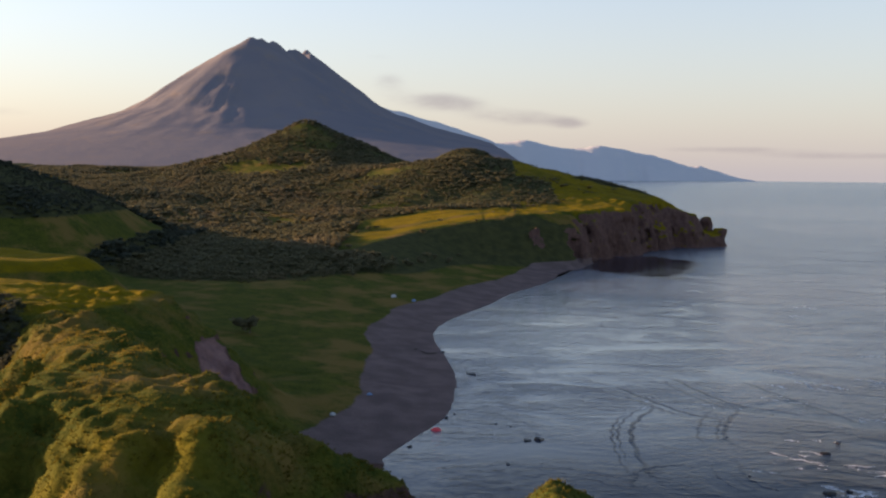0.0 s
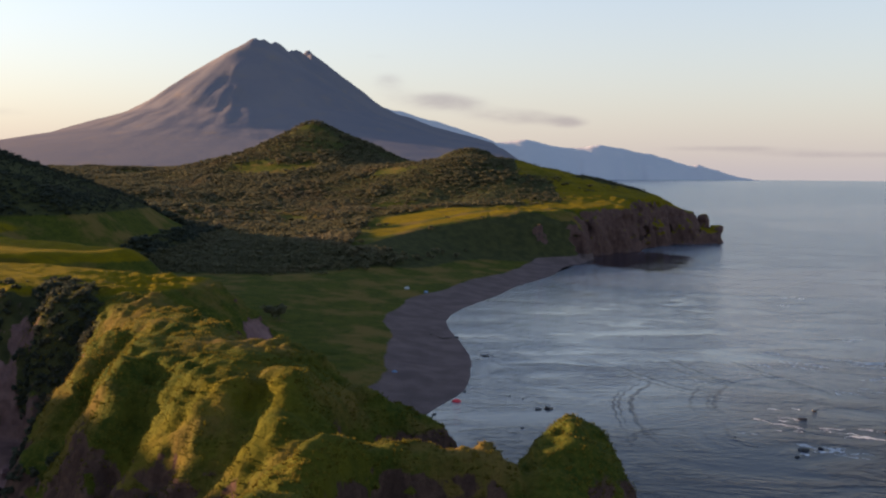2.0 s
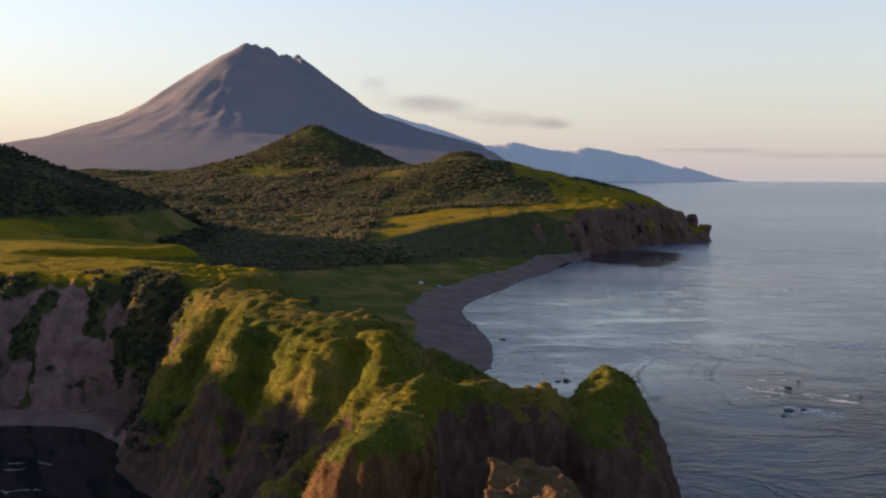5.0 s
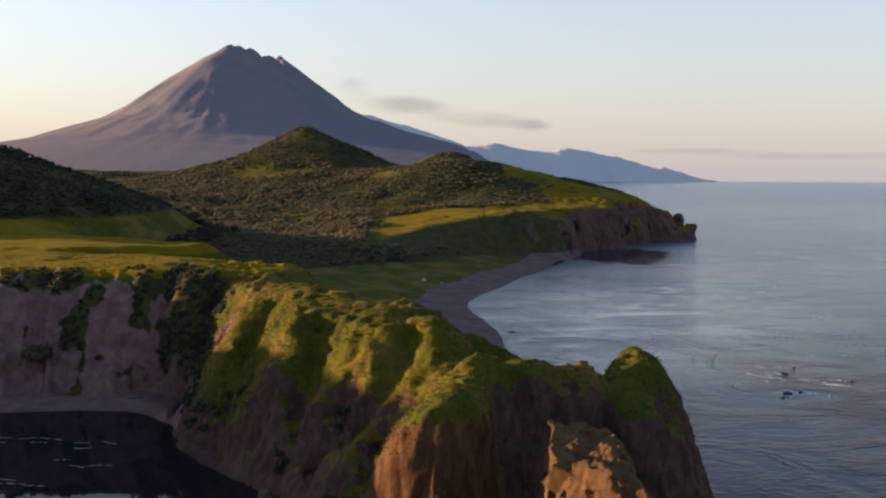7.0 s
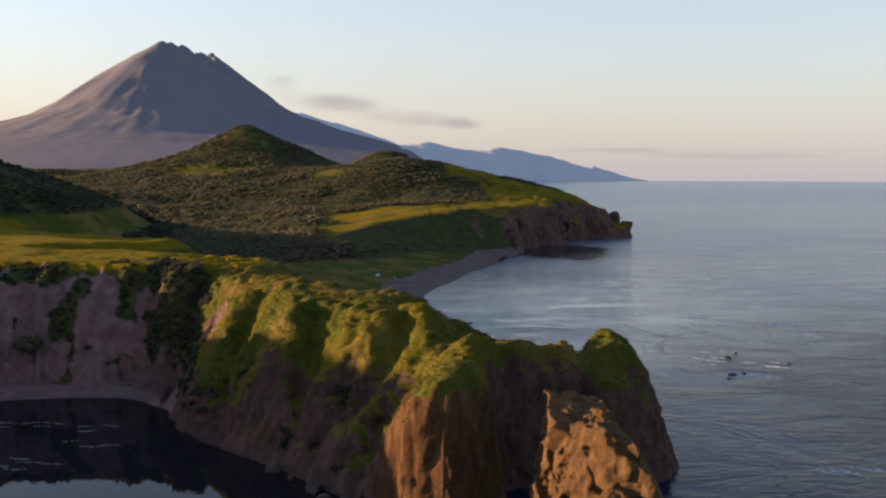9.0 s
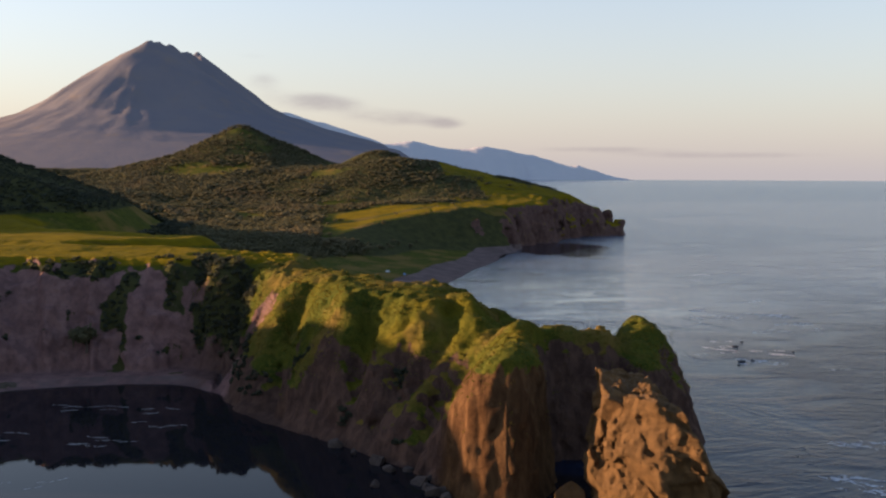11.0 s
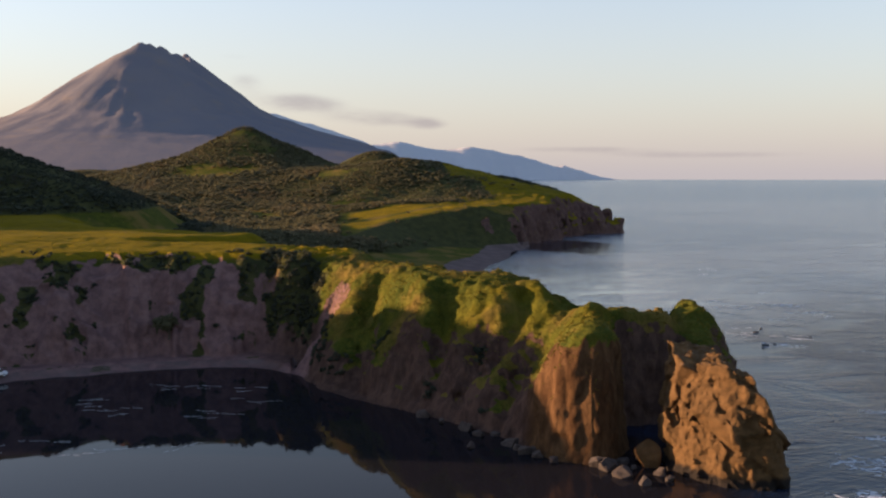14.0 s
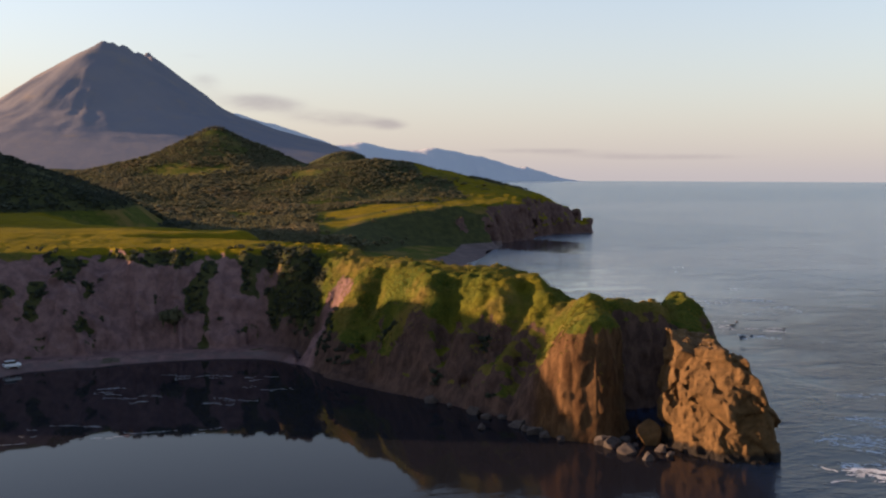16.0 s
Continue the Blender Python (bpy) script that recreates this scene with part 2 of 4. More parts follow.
def land(x, y):
    """Height of the land, distance from the shore, and how much of it is open cliff."""
    d, (w, along) = poly_distance(x, y, SHORE, [(p[2], a) for p, a in zip(SHORE, SHORE_AT)])
    d = d + 0.8 * vnoise(3, x / 6, y / 6) * sstep(w, 3, 8)
    t1, _ = poly_distance(x, y, TABLE)
    t2, _ = poly_distance(x, y, FAR_TOP)
    din = d.clip(0, None)
    valley = 3.2 * sstep(din, 0, 34) + 4.5 * sstep(din, 25, 85) + 0.3 * fbm(11, 3, x / 30, y / 30) * sstep(din, 20, 60)
    rise = 0.062 * (y - 450).clip(0, 560) + 0.02 * (y - 1010).clip(0, 900)
    valley = valley + rise * sstep(din, 10, 160) + 8 * fbm(12, 3, x / 130, y / 130) * sstep(y, 450, 800)
    valley = valley + 0.015 * (-110 - x).clip(0, 500) * sstep(y, 330, 520)
    # near tableland: 30 m to the west, 26 m on the headland
    flat = 26.2 + 2.6 * sstep(-x, 56, 96) + 0.7 * fbm(13, 3, x / 14, y / 14) + 0.012 * (y - 170).clip(0, 300)
    # an unseen rise, added to keep the bay and lower headland in shade
    flat = flat + 21 * sstep(1 - np.hypot((x + 236) / 62, (y - 146) / 55), 0, 0.7)
    line = y - 262 - (-120 - x) * 0.62
    flat = flat - 2.2 * np.exp(-(line / 9) ** 2) * sstep(-x, 95, 120) + 0.8 * np.exp(-((line - 30) / 14) ** 2) * sstep(-x, 95, 120)
    fall = 24 + 6 * sstep(y, 140, 165) + 22 * sstep(y, 235, 320)
    near = sstep(1 + t1 / fall + 0.06 * fbm(14, 2, x / 12, y / 12))
    h = valley + (flat - valley).clip(0, None) * near
    # hill behind the tableland
    west = 31 + 0.36 * (-157 - x).clip(-60, 105) + 1.5 * fbm(15, 3, x / 25, y / 25)
    h = np.maximum(h, h + (west - h) * sstep(y, 345, 420) * sstep(-x, 120, 175) * sstep(585 - y, 0, 100) * (west > h))
    # higher hills further west, unseen, added so that their shadow fills the valley
    h = h + 92 * sstep(1.25 - np.hypot((x + 480) / 95, (y - 545) / 95), 0, 0.9) + 112 * sstep(1.2 - np.hypot((x + 650) / 110, (y - 495) / 85), 0, 0.9)
    # far headland
    top2 = 28.5 + 0.6 * fbm(16, 3, x / 20, y / 20) - 8 * sstep(x, 150, 176) - 13 * sstep(x, 177, 184)
    top2 = top2 - 0.20 * ((33 - x) * 0.5 + (566 - y) * 0.6).clip(0, 42) - 0.10 * ((33 - x) * 0.5 + (566 - y) * 0.6 - 42).clip(0, 60)
    edge = (1 + t2 / (42 + 44 * sstep(-x, 50, 80))).clip(0, 1)
    far = edge * edge * (2 - edge)
    h = h + (top2 - h).clip(0, None) * far
    # wooded hills
    h = h + 32 * np.exp(-((x - 22) / 120) ** 2 - ((y - 790) / 95) ** 2) * sstep(1 - (x - 120) / 160)
    peak = np.hypot((x + 145) / 92, (y - 985) / 115)
    h = h + 60 * np.exp(-peak ** 1.35) + 44 * np.exp(-((x - 38) / 75) ** 2 - ((y - 1330) / 110) ** 2)
    # the shore cliff
    bend = 2.5 * fbm(24, 2, x / 12, y / 12)
    gully = 0.7 * ridged(23, 2, (along + bend) / 15, din / 70) + 0.3 * ridged(21, 3, x / 13, y / 13)
    shingle = 6 * sstep(-x, 78, 86) * (y < 220)
    q = ((din - shingle) / w.clip(1, None) - (0.85 - 0.25 * sstep(-x, 80, 100)) * (0.66 - gully) * sstep(w, 8, 18) * sstep(36 - w, 0, 6)).clip(0, 1)
    prof = 1 - (1 - q) ** 1.9
    cut = sstep(w, 2.5, 5)
    h = np.where(d > 0, h * (1 - cut + cut * prof), 0.0)
    h = np.maximum(h, 1.5 * sstep(din, 0, shingle + 0.1) * (shingle > 0.5))
    # the near headland, cut off by the sea, steep on all sides
    point = headland_height(x, y)
    wall = (din / w.clip(3, 7)).clip(0, 1)
    point = np.where((y < 190) & (x > -90) & (d > 0), point * (1 - (1 - wall) ** 2.4), 0)
    h = np.maximum(h, point)
    # the rocks at the far tip
    lump = 1.1 * fbm(22, 2, x / 5, y / 5)
    for cx, cy, top, rx, ry in ((187, 741, 22, 5.5, 7), (197, 732, 13.5, 7.5, 8), (172, 722, 17, 9, 9), (46, 553, 22, 5, 6.5), (53, 556, 13, 6, 6)):
        rr = np.hypot((x - cx) / rx, (y - cy) / ry)
        h = np.where(rr < 1, np.maximum(h, (top + lump) * (1 - rr.clip(0, 1) ** 3.6)), h)
    under = (-d).clip(0, None)
    h = np.where(d > 0, h, -0.12 * under - 0.6 * sstep(under, 0, 2) - 6 * sstep(under, 4, 60))
    return h, d, w


def mesh_object(name, verts, faces, smooth=True):
    """One mesh from arrays: faces all with the same number of corners."""
    me = bpy.data.meshes.new(name)
    n = faces.shape[1]
    me.vertices.add(len(verts))
    me.vertices.foreach_set("co", np.ascontiguousarray(verts, dtype=np.float32).ravel())
    me.loops.add(faces.size)
    me.loops.foreach_set("vertex_index", np.ascontiguousarray(faces, dtype=np.int32).ravel())
    me.polygons.add(len(faces))
    me.polygons.foreach_set("loop_start", np.arange(0, faces.size, n, dtype=np.int32))
    me.polygons.foreach_set("use_smooth", np.full(len(faces), smooth))
    me.update(calc_edges=True)
    return me


def add_mask(me, name, values):
    """A soft cover map on the vertices: what grows or lies where."""
    a = me.attributes.new(name, "FLOAT", "POINT")
    a.data.foreach_set("value", np.ascontiguousarray(values, dtype=np.float32))


def surface_nets(f, origin, step):
    """The skin f = 0 of a solid (f < 0 inside) sampled on a grid."""
    nx, ny, nz = f.shape
    s = f < 0
    c = [s[i:nx - 1 + i, j:ny - 1 + j, k:nz - 1 + k] for i in (0, 1) for j in (0, 1) for k in (0, 1)]
    count = sum(a.astype(np.int8) for a in c)
    cells = np.argwhere((count > 0) & (count < 8))
    index = np.full((nx - 1, ny - 1, nz - 1), -1, dtype=np.int64)
    index[tuple(cells.T)] = np.arange(len(cells))
    total, hits = np.zeros((len(cells), 3)), np.zeros(len(cells))
    corners = [(i, j, k) for i in (0, 1) for j in (0, 1) for k in (0, 1)]
    for a in corners:
        for ax in range(3):
            if a[ax]:
                continue
            b = list(a)
            b[ax] = 1
            fa = f[tuple((cells + a).T)]
            fb = f[tuple((cells + b).T)]
            on = (fa < 0) != (fb < 0)
            q = np.where(on, fa / np.where(on, fa - fb, 1), 0)
            p = np.tile(np.array(a, float), (len(cells), 1))
            p[:, ax] = q
            total += p * on[:, None]
            hits += on
    verts = (cells + total / hits[:, None]) * step + origin
    quads = []
    for ax in range(3):
        lo = [slice(0, m - 1) if k == ax else slice(1, m - 1) for k, m in enumerate((nx, ny, nz))]
        hi = [slice(1, m) if k == ax else slice(1, m - 1) for k, m in enumerate((nx, ny, nz))]
        flip = s[tuple(lo)] != s[tuple(hi)]
        at = np.argwhere(flip) + [0 if k == ax else 1 for k in range(3)]
        inward = s[tuple(at.T)]
        u, v = [(1, 2), (2, 0), (0, 1)][ax]
        eu, ev = np.zeros(3, int), np.zeros(3, int)
        eu[u], ev[v] = 1, 1
        quad = np.stack([index[tuple((at - eu - ev).T)], index[tuple((at - ev).T)], index[tuple(at.T)], index[tuple((at - eu).T)]], 1)
        quad[~inward] = quad[~inward][:, ::-1]
        quads.append(quad)
    quads = np.concatenate(quads)
    return verts, quads[(quads >= 0).all(1)]


def largest_piece(verts, faces):
    """Drops loose crumbs: keeps the one connected piece with most corners."""
    label = np.arange(len(verts))
    while True:
        low = label[faces].min(1)
        new_label = label.copy()
        for k in range(faces.shape[1]):
            np.minimum.at(new_label, faces[:, k], low)
        new_label = new_label[new_label]
        if (new_label == label).all():
            break
        label = new_label
    main = np.bincount(label).argmax()
    faces = faces[label[faces[:, 0]] == main]
    used, faces = np.unique(faces, return_inverse=True)
    return verts[used], faces.reshape(-1, 4)


def vertex_normals(verts, faces):
    n = np.cross(verts[faces[:, 2]] - verts[faces[:, 0]], verts[faces[:, 3 if faces.shape[1] > 3 else 1]] - verts[faces[:, 1 if faces.shape[1] > 3 else 0]])
    if faces.shape[1] == 3:
        n = -n
    out = np.zeros_like(verts)
    for k in range(faces.shape[1]):
        np.add.at(out, faces[:, k], n)
    return out / (np.linalg.norm(out, axis=1, keepdims=True) + 1e-9)


# ---- materials ----
class Nodes:
    """Short hand for a node material."""

    def __init__(self, name):
        self.mat = bpy.data.materials.new(name)
        self.mat.use_nodes = True
        self.t = self.mat.node_tree
        self.bsdf = self.t.nodes["Principled BSDF"]
        self.where = self.t.nodes.new("ShaderNodeTexCoord").outputs["Object"]

    def put(self, socket, value):
        if hasattr(value, "links"):
            self.t.links.new(value, socket)
        else:
            socket.default_value = (*value, 1) if isinstance(value, tuple) and len(value) == 3 and socket.type == "RGBA" else value

    def noise(self, scale, detail=4, rough=0.55, stretch=None, distort=0.0):
        where = self.where
        if stretch:
            m = self.t.nodes.new("ShaderNodeMapping")
            m.inputs["Scale"].default_value = stretch
            self.t.links.new(where, m.inputs["Vector"])
            where = m.outputs[0]
        n = self.t.nodes.new("ShaderNodeTexNoise")
        self.t.links.new(where, n.inputs["Vector"])
        for key, v in (("Scale", scale), ("Detail", detail), ("Roughness", rough), ("Distortion", distort)):
            n.inputs[key].default_value = v
        return n.outputs[0]

    def ramp(self, value, lo, hi):
        m = self.t.nodes.new("ShaderNodeMapRange")
        m.interpolation_type = "SMOOTHSTEP"
        self.put(m.inputs[0], value)
        m.inputs[1].default_value, m.inputs[2].default_value = lo, hi
        return m.outputs[0]

    def math(self, how, a, b=0.0):
        m = self.t.nodes.new("ShaderNodeMath")
        m.operation = how
        self.put(m.inputs[0], a)
        self.put(m.inputs[1], b)
        return m.outputs[0]

    def mix(self, fac, a, b):
        m = self.t.nodes.new("ShaderNodeMix")
        m.data_type = "RGBA"
        self.put(m.inputs[0], fac)
        self.put(m.inputs[6], a)
        self.put(m.inputs[7], b)
        return m.outputs[2]

    def attr(self, name):
        a = self.t.nodes.new("ShaderNodeAttribute")
        a.attribute_name = name
        return a.outputs["Fac"]

    def island(self):
        return self.t.nodes.new("ShaderNodeNewGeometry").outputs["Random Per Island"]

    def bump(self, height, strength, distance):
        b = self.t.nodes.new("ShaderNodeBump")
        b.inputs["Strength"].default_value, b.inputs["Distance"].default_value = strength, distance
        self.put(b.inputs["Height"], height)
        old = self.bsdf.inputs["Normal"].links
        if old:
            self.t.links.new(old[0].from_socket, b.inputs["Normal"])
        self.put(self.bsdf.inputs["Normal"], b.outputs[0])

    def done(self, colour, rough=0.9, spec=0.2):
        self.put(self.bsdf.inputs["Base Color"], colour)
        self.put(self.bsdf.inputs["Roughness"], rough)
        self.put(self.bsdf.inputs["Specular IOR Level"], spec)
        return self.mat


def ground_material():
    m = Nodes("ground")
    fine, mid, big = m.noise(1.6, 6, 0.65), m.noise(0.22, 5), m.noise(0.03, 4)
    green = m.mix(m.ramp(mid, 0.35, 0.7), (0.029, 0.043, 0.008), (0.062, 0.067, 0.010))
    green = m.mix(m.ramp(fine, 0.4, 0.75), green, (0.088, 0.082, 0.013))
    green = m.mix(m.ramp(m.noise(0.05, 6, 0.66), 0.46, 0.62), green, (0.124, 0.086, 0.024))
    gold = m.mix(m.ramp(mid, 0.3, 0.7), (0.125, 0.091, 0.003), (0.175, 0.124, 0.004))
    gold = m.mix(m.ramp(fine, 0.35, 0.8), gold, (0.092, 0.076, 0.009))
    gold = m.mix(m.math("MULTIPLY", m.ramp(m.noise(0.3, 4, 0.6, (0.12, 1, 0.2)), 0.54, 0.66), 0.65), gold, (0.058, 0.046, 0.010))
    grass = m.mix(m.ramp(m.math("ADD", m.attr("gold"), m.math("MULTIPLY", m.math("SUBTRACT", big, 0.5), 0.9)), 0.35, 0.75), green, gold)
    # wood: dark ground under trees and scrub; also painted shade on one far slope
    grass = m.mix(m.ramp(m.attr("wood"), 0.1, 0.5), grass, m.mix(m.ramp(mid, 0.3, 0.7), (0.034, 0.037, 0.016), (0.058, 0.057, 0.021)))
    strata = m.noise(0.55, 6, 0.65, (1, 1, 0.42), 0.5)
    rock = m.mix(m.ramp(strata, 0.35, 0.7), (0.052, 0.031, 0.025), (0.104, 0.061, 0.045))
    rock = m.mix(m.ramp(m.noise(2.2, 5, 0.7), 0.55, 0.75), rock, (0.0418, 0.0304, 0.0251))
    pale = m.mix(m.ramp(m.noise(0.35, 5, 0.6), 0.3, 0.7), (0.122, 0.070, 0.067), (0.205, 0.120, 0.107))
    pale = m.mix(m.ramp(m.noise(1.2, 6, 0.7), 0.52, 0.78), pale, (0.085, 0.056, 0.060))
    rock = m.mix(m.attr("ochre"), rock, m.mix(m.ramp(strata, 0.35, 0.7), (0.050, 0.026, 0.013), (0.105, 0.057, 0.027)))
    rock = m.mix(m.attr("pale"), rock, pale)
    sand = m.mix(m.ramp(m.noise(0.12, 5, 0.6), 0.35, 0.7), (0.098, 0.072, 0.068), (0.148, 0.106, 0.098))
    sand = m.mix(m.ramp(m.noise(3.0, 4, 0.7), 0.55, 0.8), sand, (0.142, 0.112, 0.106))
    cover = m.math("ADD", m.attr("grass"), m.math("MULTIPLY", m.math("SUBTRACT", m.noise(0.6, 6, 0.65), 0.5), 1.1))
    colour = m.mix(m.ramp(cover, 0.40, 0.60), rock, grass)
    colour = m.mix(m.ramp(m.math("ADD", m.attr("sand"), m.math("MULTIPLY", m.math("SUBTRACT", mid, 0.5), 0.5)), 0.4, 0.6), colour, sand)
    m.bump(m.noise(0.9, 5, 0.65), 0.8, 0.5)
    m.bump(m.noise(2.4, 5, 0.7), 0.7, 0.25)
    return m.done(colour, 0.95, 0.02)


def stack_material():
    m = Nodes("stack_rock")
    base = m.mix(m.ramp(m.noise(0.45, 6, 0.65, (1, 1, 1.6)), 0.35, 0.7), (0.100, 0.055, 0.021), (0.165, 0.091, 0.036))
    base = m.mix(m.ramp(m.noise(2.4, 6, 0.7), 0.56, 0.76), base, (0.0570, 0.0342, 0.0213))
    base = m.mix(m.ramp(m.math("ADD", m.attr("grass"), m.math("MULTIPLY", m.noise(1.5, 5), 0.5)), 0.75, 0.95), base, (0.1216, 0.0988, 0.0228))
    base = m.mix(m.math("MULTIPLY", m.ramp(m.noise(5.5, 2, 0.5), 0.66, 0.70), m.attr("grass")), base, (0.55, 0.54, 0.50))
    base = m.mix(m.attr("wet"), base, (0.022, 0.017, 0.014))
    m.bump(m.noise(1.9, 7, 0.72), 1.0, 0.4)
    m.bump(m.noise(2.6, 8, 0.8, (1, 1, 0.6), 0.8), 1.0, 0.3)
    m.bump(m.noise(5, 4, 0.7), 0.6, 0.12)
    return m.done(base, 0.92, 0.15)


def water_material():
    m = Nodes("sea_water")
    m.put(m.bsdf.inputs["Roughness"], m.math("ADD", 0.018, m.math("MULTIPLY", m.attr("rough"), 0.20)))
    m.bsdf.inputs["Specular Tint"].default_value = (0.72, 0.92, 1.0, 1)
    m.bsdf.inputs["IOR"].default_value = 1.35
    # offshore mask paints reflected sky: paler base colour and stronger gloss
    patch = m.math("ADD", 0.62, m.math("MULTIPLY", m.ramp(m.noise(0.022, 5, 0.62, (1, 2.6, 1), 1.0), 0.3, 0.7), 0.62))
    m.put(m.bsdf.inputs["Specular IOR Level"], m.math("ADD", 0.10, m.math("MULTIPLY", m.math("MULTIPLY", m.attr("sky_sheen"), patch), 1.3)))
    m.put(m.bsdf.inputs["Base Color"], m.mix(m.attr("sky_sheen"), m.mix(m.ramp(m.attr("rough"), 0.03, 0.22), (0.010, 0.010, 0.013), (0.009, 0.016, 0.032)), (0.058, 0.070, 0.096)))
    crest = m.math("MULTIPLY", m.ramp(m.noise(0.055, 6, 0.62, (1, 2.6, 1), 1.5), 0.60, 0.66), m.ramp(m.noise(0.016, 3, 0.5, (1, 1.6, 1)), 0.50, 0.62))
    foam = m.math("MULTIPLY", m.math("MULTIPLY", crest, m.ramp(m.noise(0.9, 4, 0.7), 0.45, 0.7)), m.attr("foam"))
    m.put(m.bsdf.inputs["Base Color"], m.mix(foam, m.bsdf.inputs["Base Color"].links[0].from_socket, (0.62, 0.64, 0.66)))
    waves = m.math("MULTIPLY", m.noise(0.28, 5, 0.6, (1, 1.7, 1), 0.6), m.attr("rough"))
    m.bump(m.math("MULTIPLY", waves, m.ramp(m.noise(0.03, 5, 0.65, (1, 1.7, 1), 1.2), 0.28, 0.72)), 1.0, 1.15)
    m.bump(m.math("MULTIPLY", m.noise(1.7, 3, 0.6), m.math("ADD", m.attr("rough"), 0.012)), 0.3, 0.12)
    return m.mat


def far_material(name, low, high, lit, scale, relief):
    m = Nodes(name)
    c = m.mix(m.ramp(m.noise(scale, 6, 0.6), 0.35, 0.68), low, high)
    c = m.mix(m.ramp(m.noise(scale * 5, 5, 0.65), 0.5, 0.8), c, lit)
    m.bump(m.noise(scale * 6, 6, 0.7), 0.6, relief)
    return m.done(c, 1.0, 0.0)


def leaf_material(name, dark, light, dry):
    m = Nodes(name)
    c = m.mix(m.island(), dark, light)
    c = m.mix(m.ramp(m.noise(0.02, 4), 0.5, 0.7), c, dry)
    through_leaf = m.t.nodes.new("ShaderNodeBsdfTranslucent")
    both = m.t.nodes.new("ShaderNodeMixShader")
    both.inputs[0].default_value = 0.42
    m.t.links.new(c, through_leaf.inputs[0])
    m.t.links.new(m.bsdf.outputs[0], both.inputs[1])
    m.t.links.new(through_leaf.outputs[0], both.inputs[2])
    m.t.links.new(both.outputs[0], m.t.nodes["Material Output"].inputs[0])
    return m.done(c, 0.9, 0.1)


GROUND, STACK, WATER = ground_material(), stack_material(), water_material()
# far mountains: pale, greyed base colours with distance haze mixed in
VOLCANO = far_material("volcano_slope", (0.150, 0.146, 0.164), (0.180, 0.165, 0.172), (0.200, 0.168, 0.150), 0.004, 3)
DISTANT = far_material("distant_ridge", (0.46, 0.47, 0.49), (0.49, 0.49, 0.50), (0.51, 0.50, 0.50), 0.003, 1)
# leaf greens lifted and greyed to carry the haze over the far woods
LEAVES = leaf_material("tree_leaves", (0.088, 0.084, 0.046), (0.120, 0.110, 0.058), (0.138, 0.112, 0.062))

def plain(name, colour, rough=0.6, metal=0.0, spread=0.25, scale=3.0):
    m = Nodes(name)
    c = m.mix(m.ramp(m.noise(scale, 5, 0.6), 0.35, 0.7), colour, tuple(v * (1 - spread) for v in colour))
    m.bsdf.inputs["Metallic"].default_value = metal
    m.bump(m.noise(scale * 3, 4), 0.2, 0.03)
    return m.done(c, rough, 0.4)


TUFT = leaf_material("grass_blades", (0.080, 0.080, 0.012), (0.140, 0.116, 0.016), (0.180, 0.130, 0.020))
SCRUB = leaf_material("scrub_leaves", (0.036, 0.044, 0.032), (0.060, 0.066, 0.042), (0.070, 0.068, 0.046))
ROCK = plain("boulder_rock", (0.054, 0.040, 0.034), 0.95, 0, 0.5, 1.2)
WETROCK = plain("wet_rock", (0.018, 0.016, 0.016), 0.35, 0, 0.4, 1.0)
CARPAINT = plain("car_paint", (0.62, 0.64, 0.66), 0.35, 0, 0.1)
GLASS = plain("dark_glass", (0.015, 0.017, 0.02), 0.08, 0, 0.1)
TYRE = plain("black_rubber", (0.015, 0.015, 0.015), 0.85, 0, 0.2)
BARK = plain("bark", (0.10, 0.075, 0.055), 0.9, 0, 0.5)
FOAM = plain("sea_foam", (0.58, 0.59, 0.61), 0.8, 0, 0.5, 2.0)
RED = plain("red_nylon", (0.65, 0.03, 0.04), 0.5, 0, 0.15)
PALE = plain("pale_canvas", (0.34, 0.35, 0.35), 0.7, 0, 0.2)
DRIFT = plain("driftwood", (0.075, 0.058, 0.050), 0.9, 0, 0.4, 2.0)
BLUE = plain("blue_tarpaulin", (0.10, 0.17, 0.28), 0.6, 0, 0.2)


# all plants, except at x -150, where the mask darkens a brown alcove
PLANTS = [(-115, 25.5, 8, 3.2), (-107, 16.5, 4.5, 5.5), (-104, 23, 2.6, 3), (-142, 24, 3, 2.6), (-150, 16, 3, 5), (-138, 9, 1.6, 1.6), (-130, 26.5, 5, 1.5), (-91, 26, 6, 3), (-92, 20, 3.2, 6), (-113, 9, 1.8, 1.5)]


def cliff_plants(x, y, h):
    ragged = 0.95 * fbm(41, 4, x / 5, y / 5, h / 5)
    best = 0.0
    for px, pz, rx, rz in PLANTS:
        best = np.maximum(best, 1.25 - np.hypot((x - px) / rx, (h - pz) / rz))
    return sstep(best + ragged, 0.15, 0.45)


def open_field(x, y, h):
    back = y - 590 - 0.42 * x
    return (back < 24) & (back > -140) & (h > 9) & (x > -58) & (y > 470)


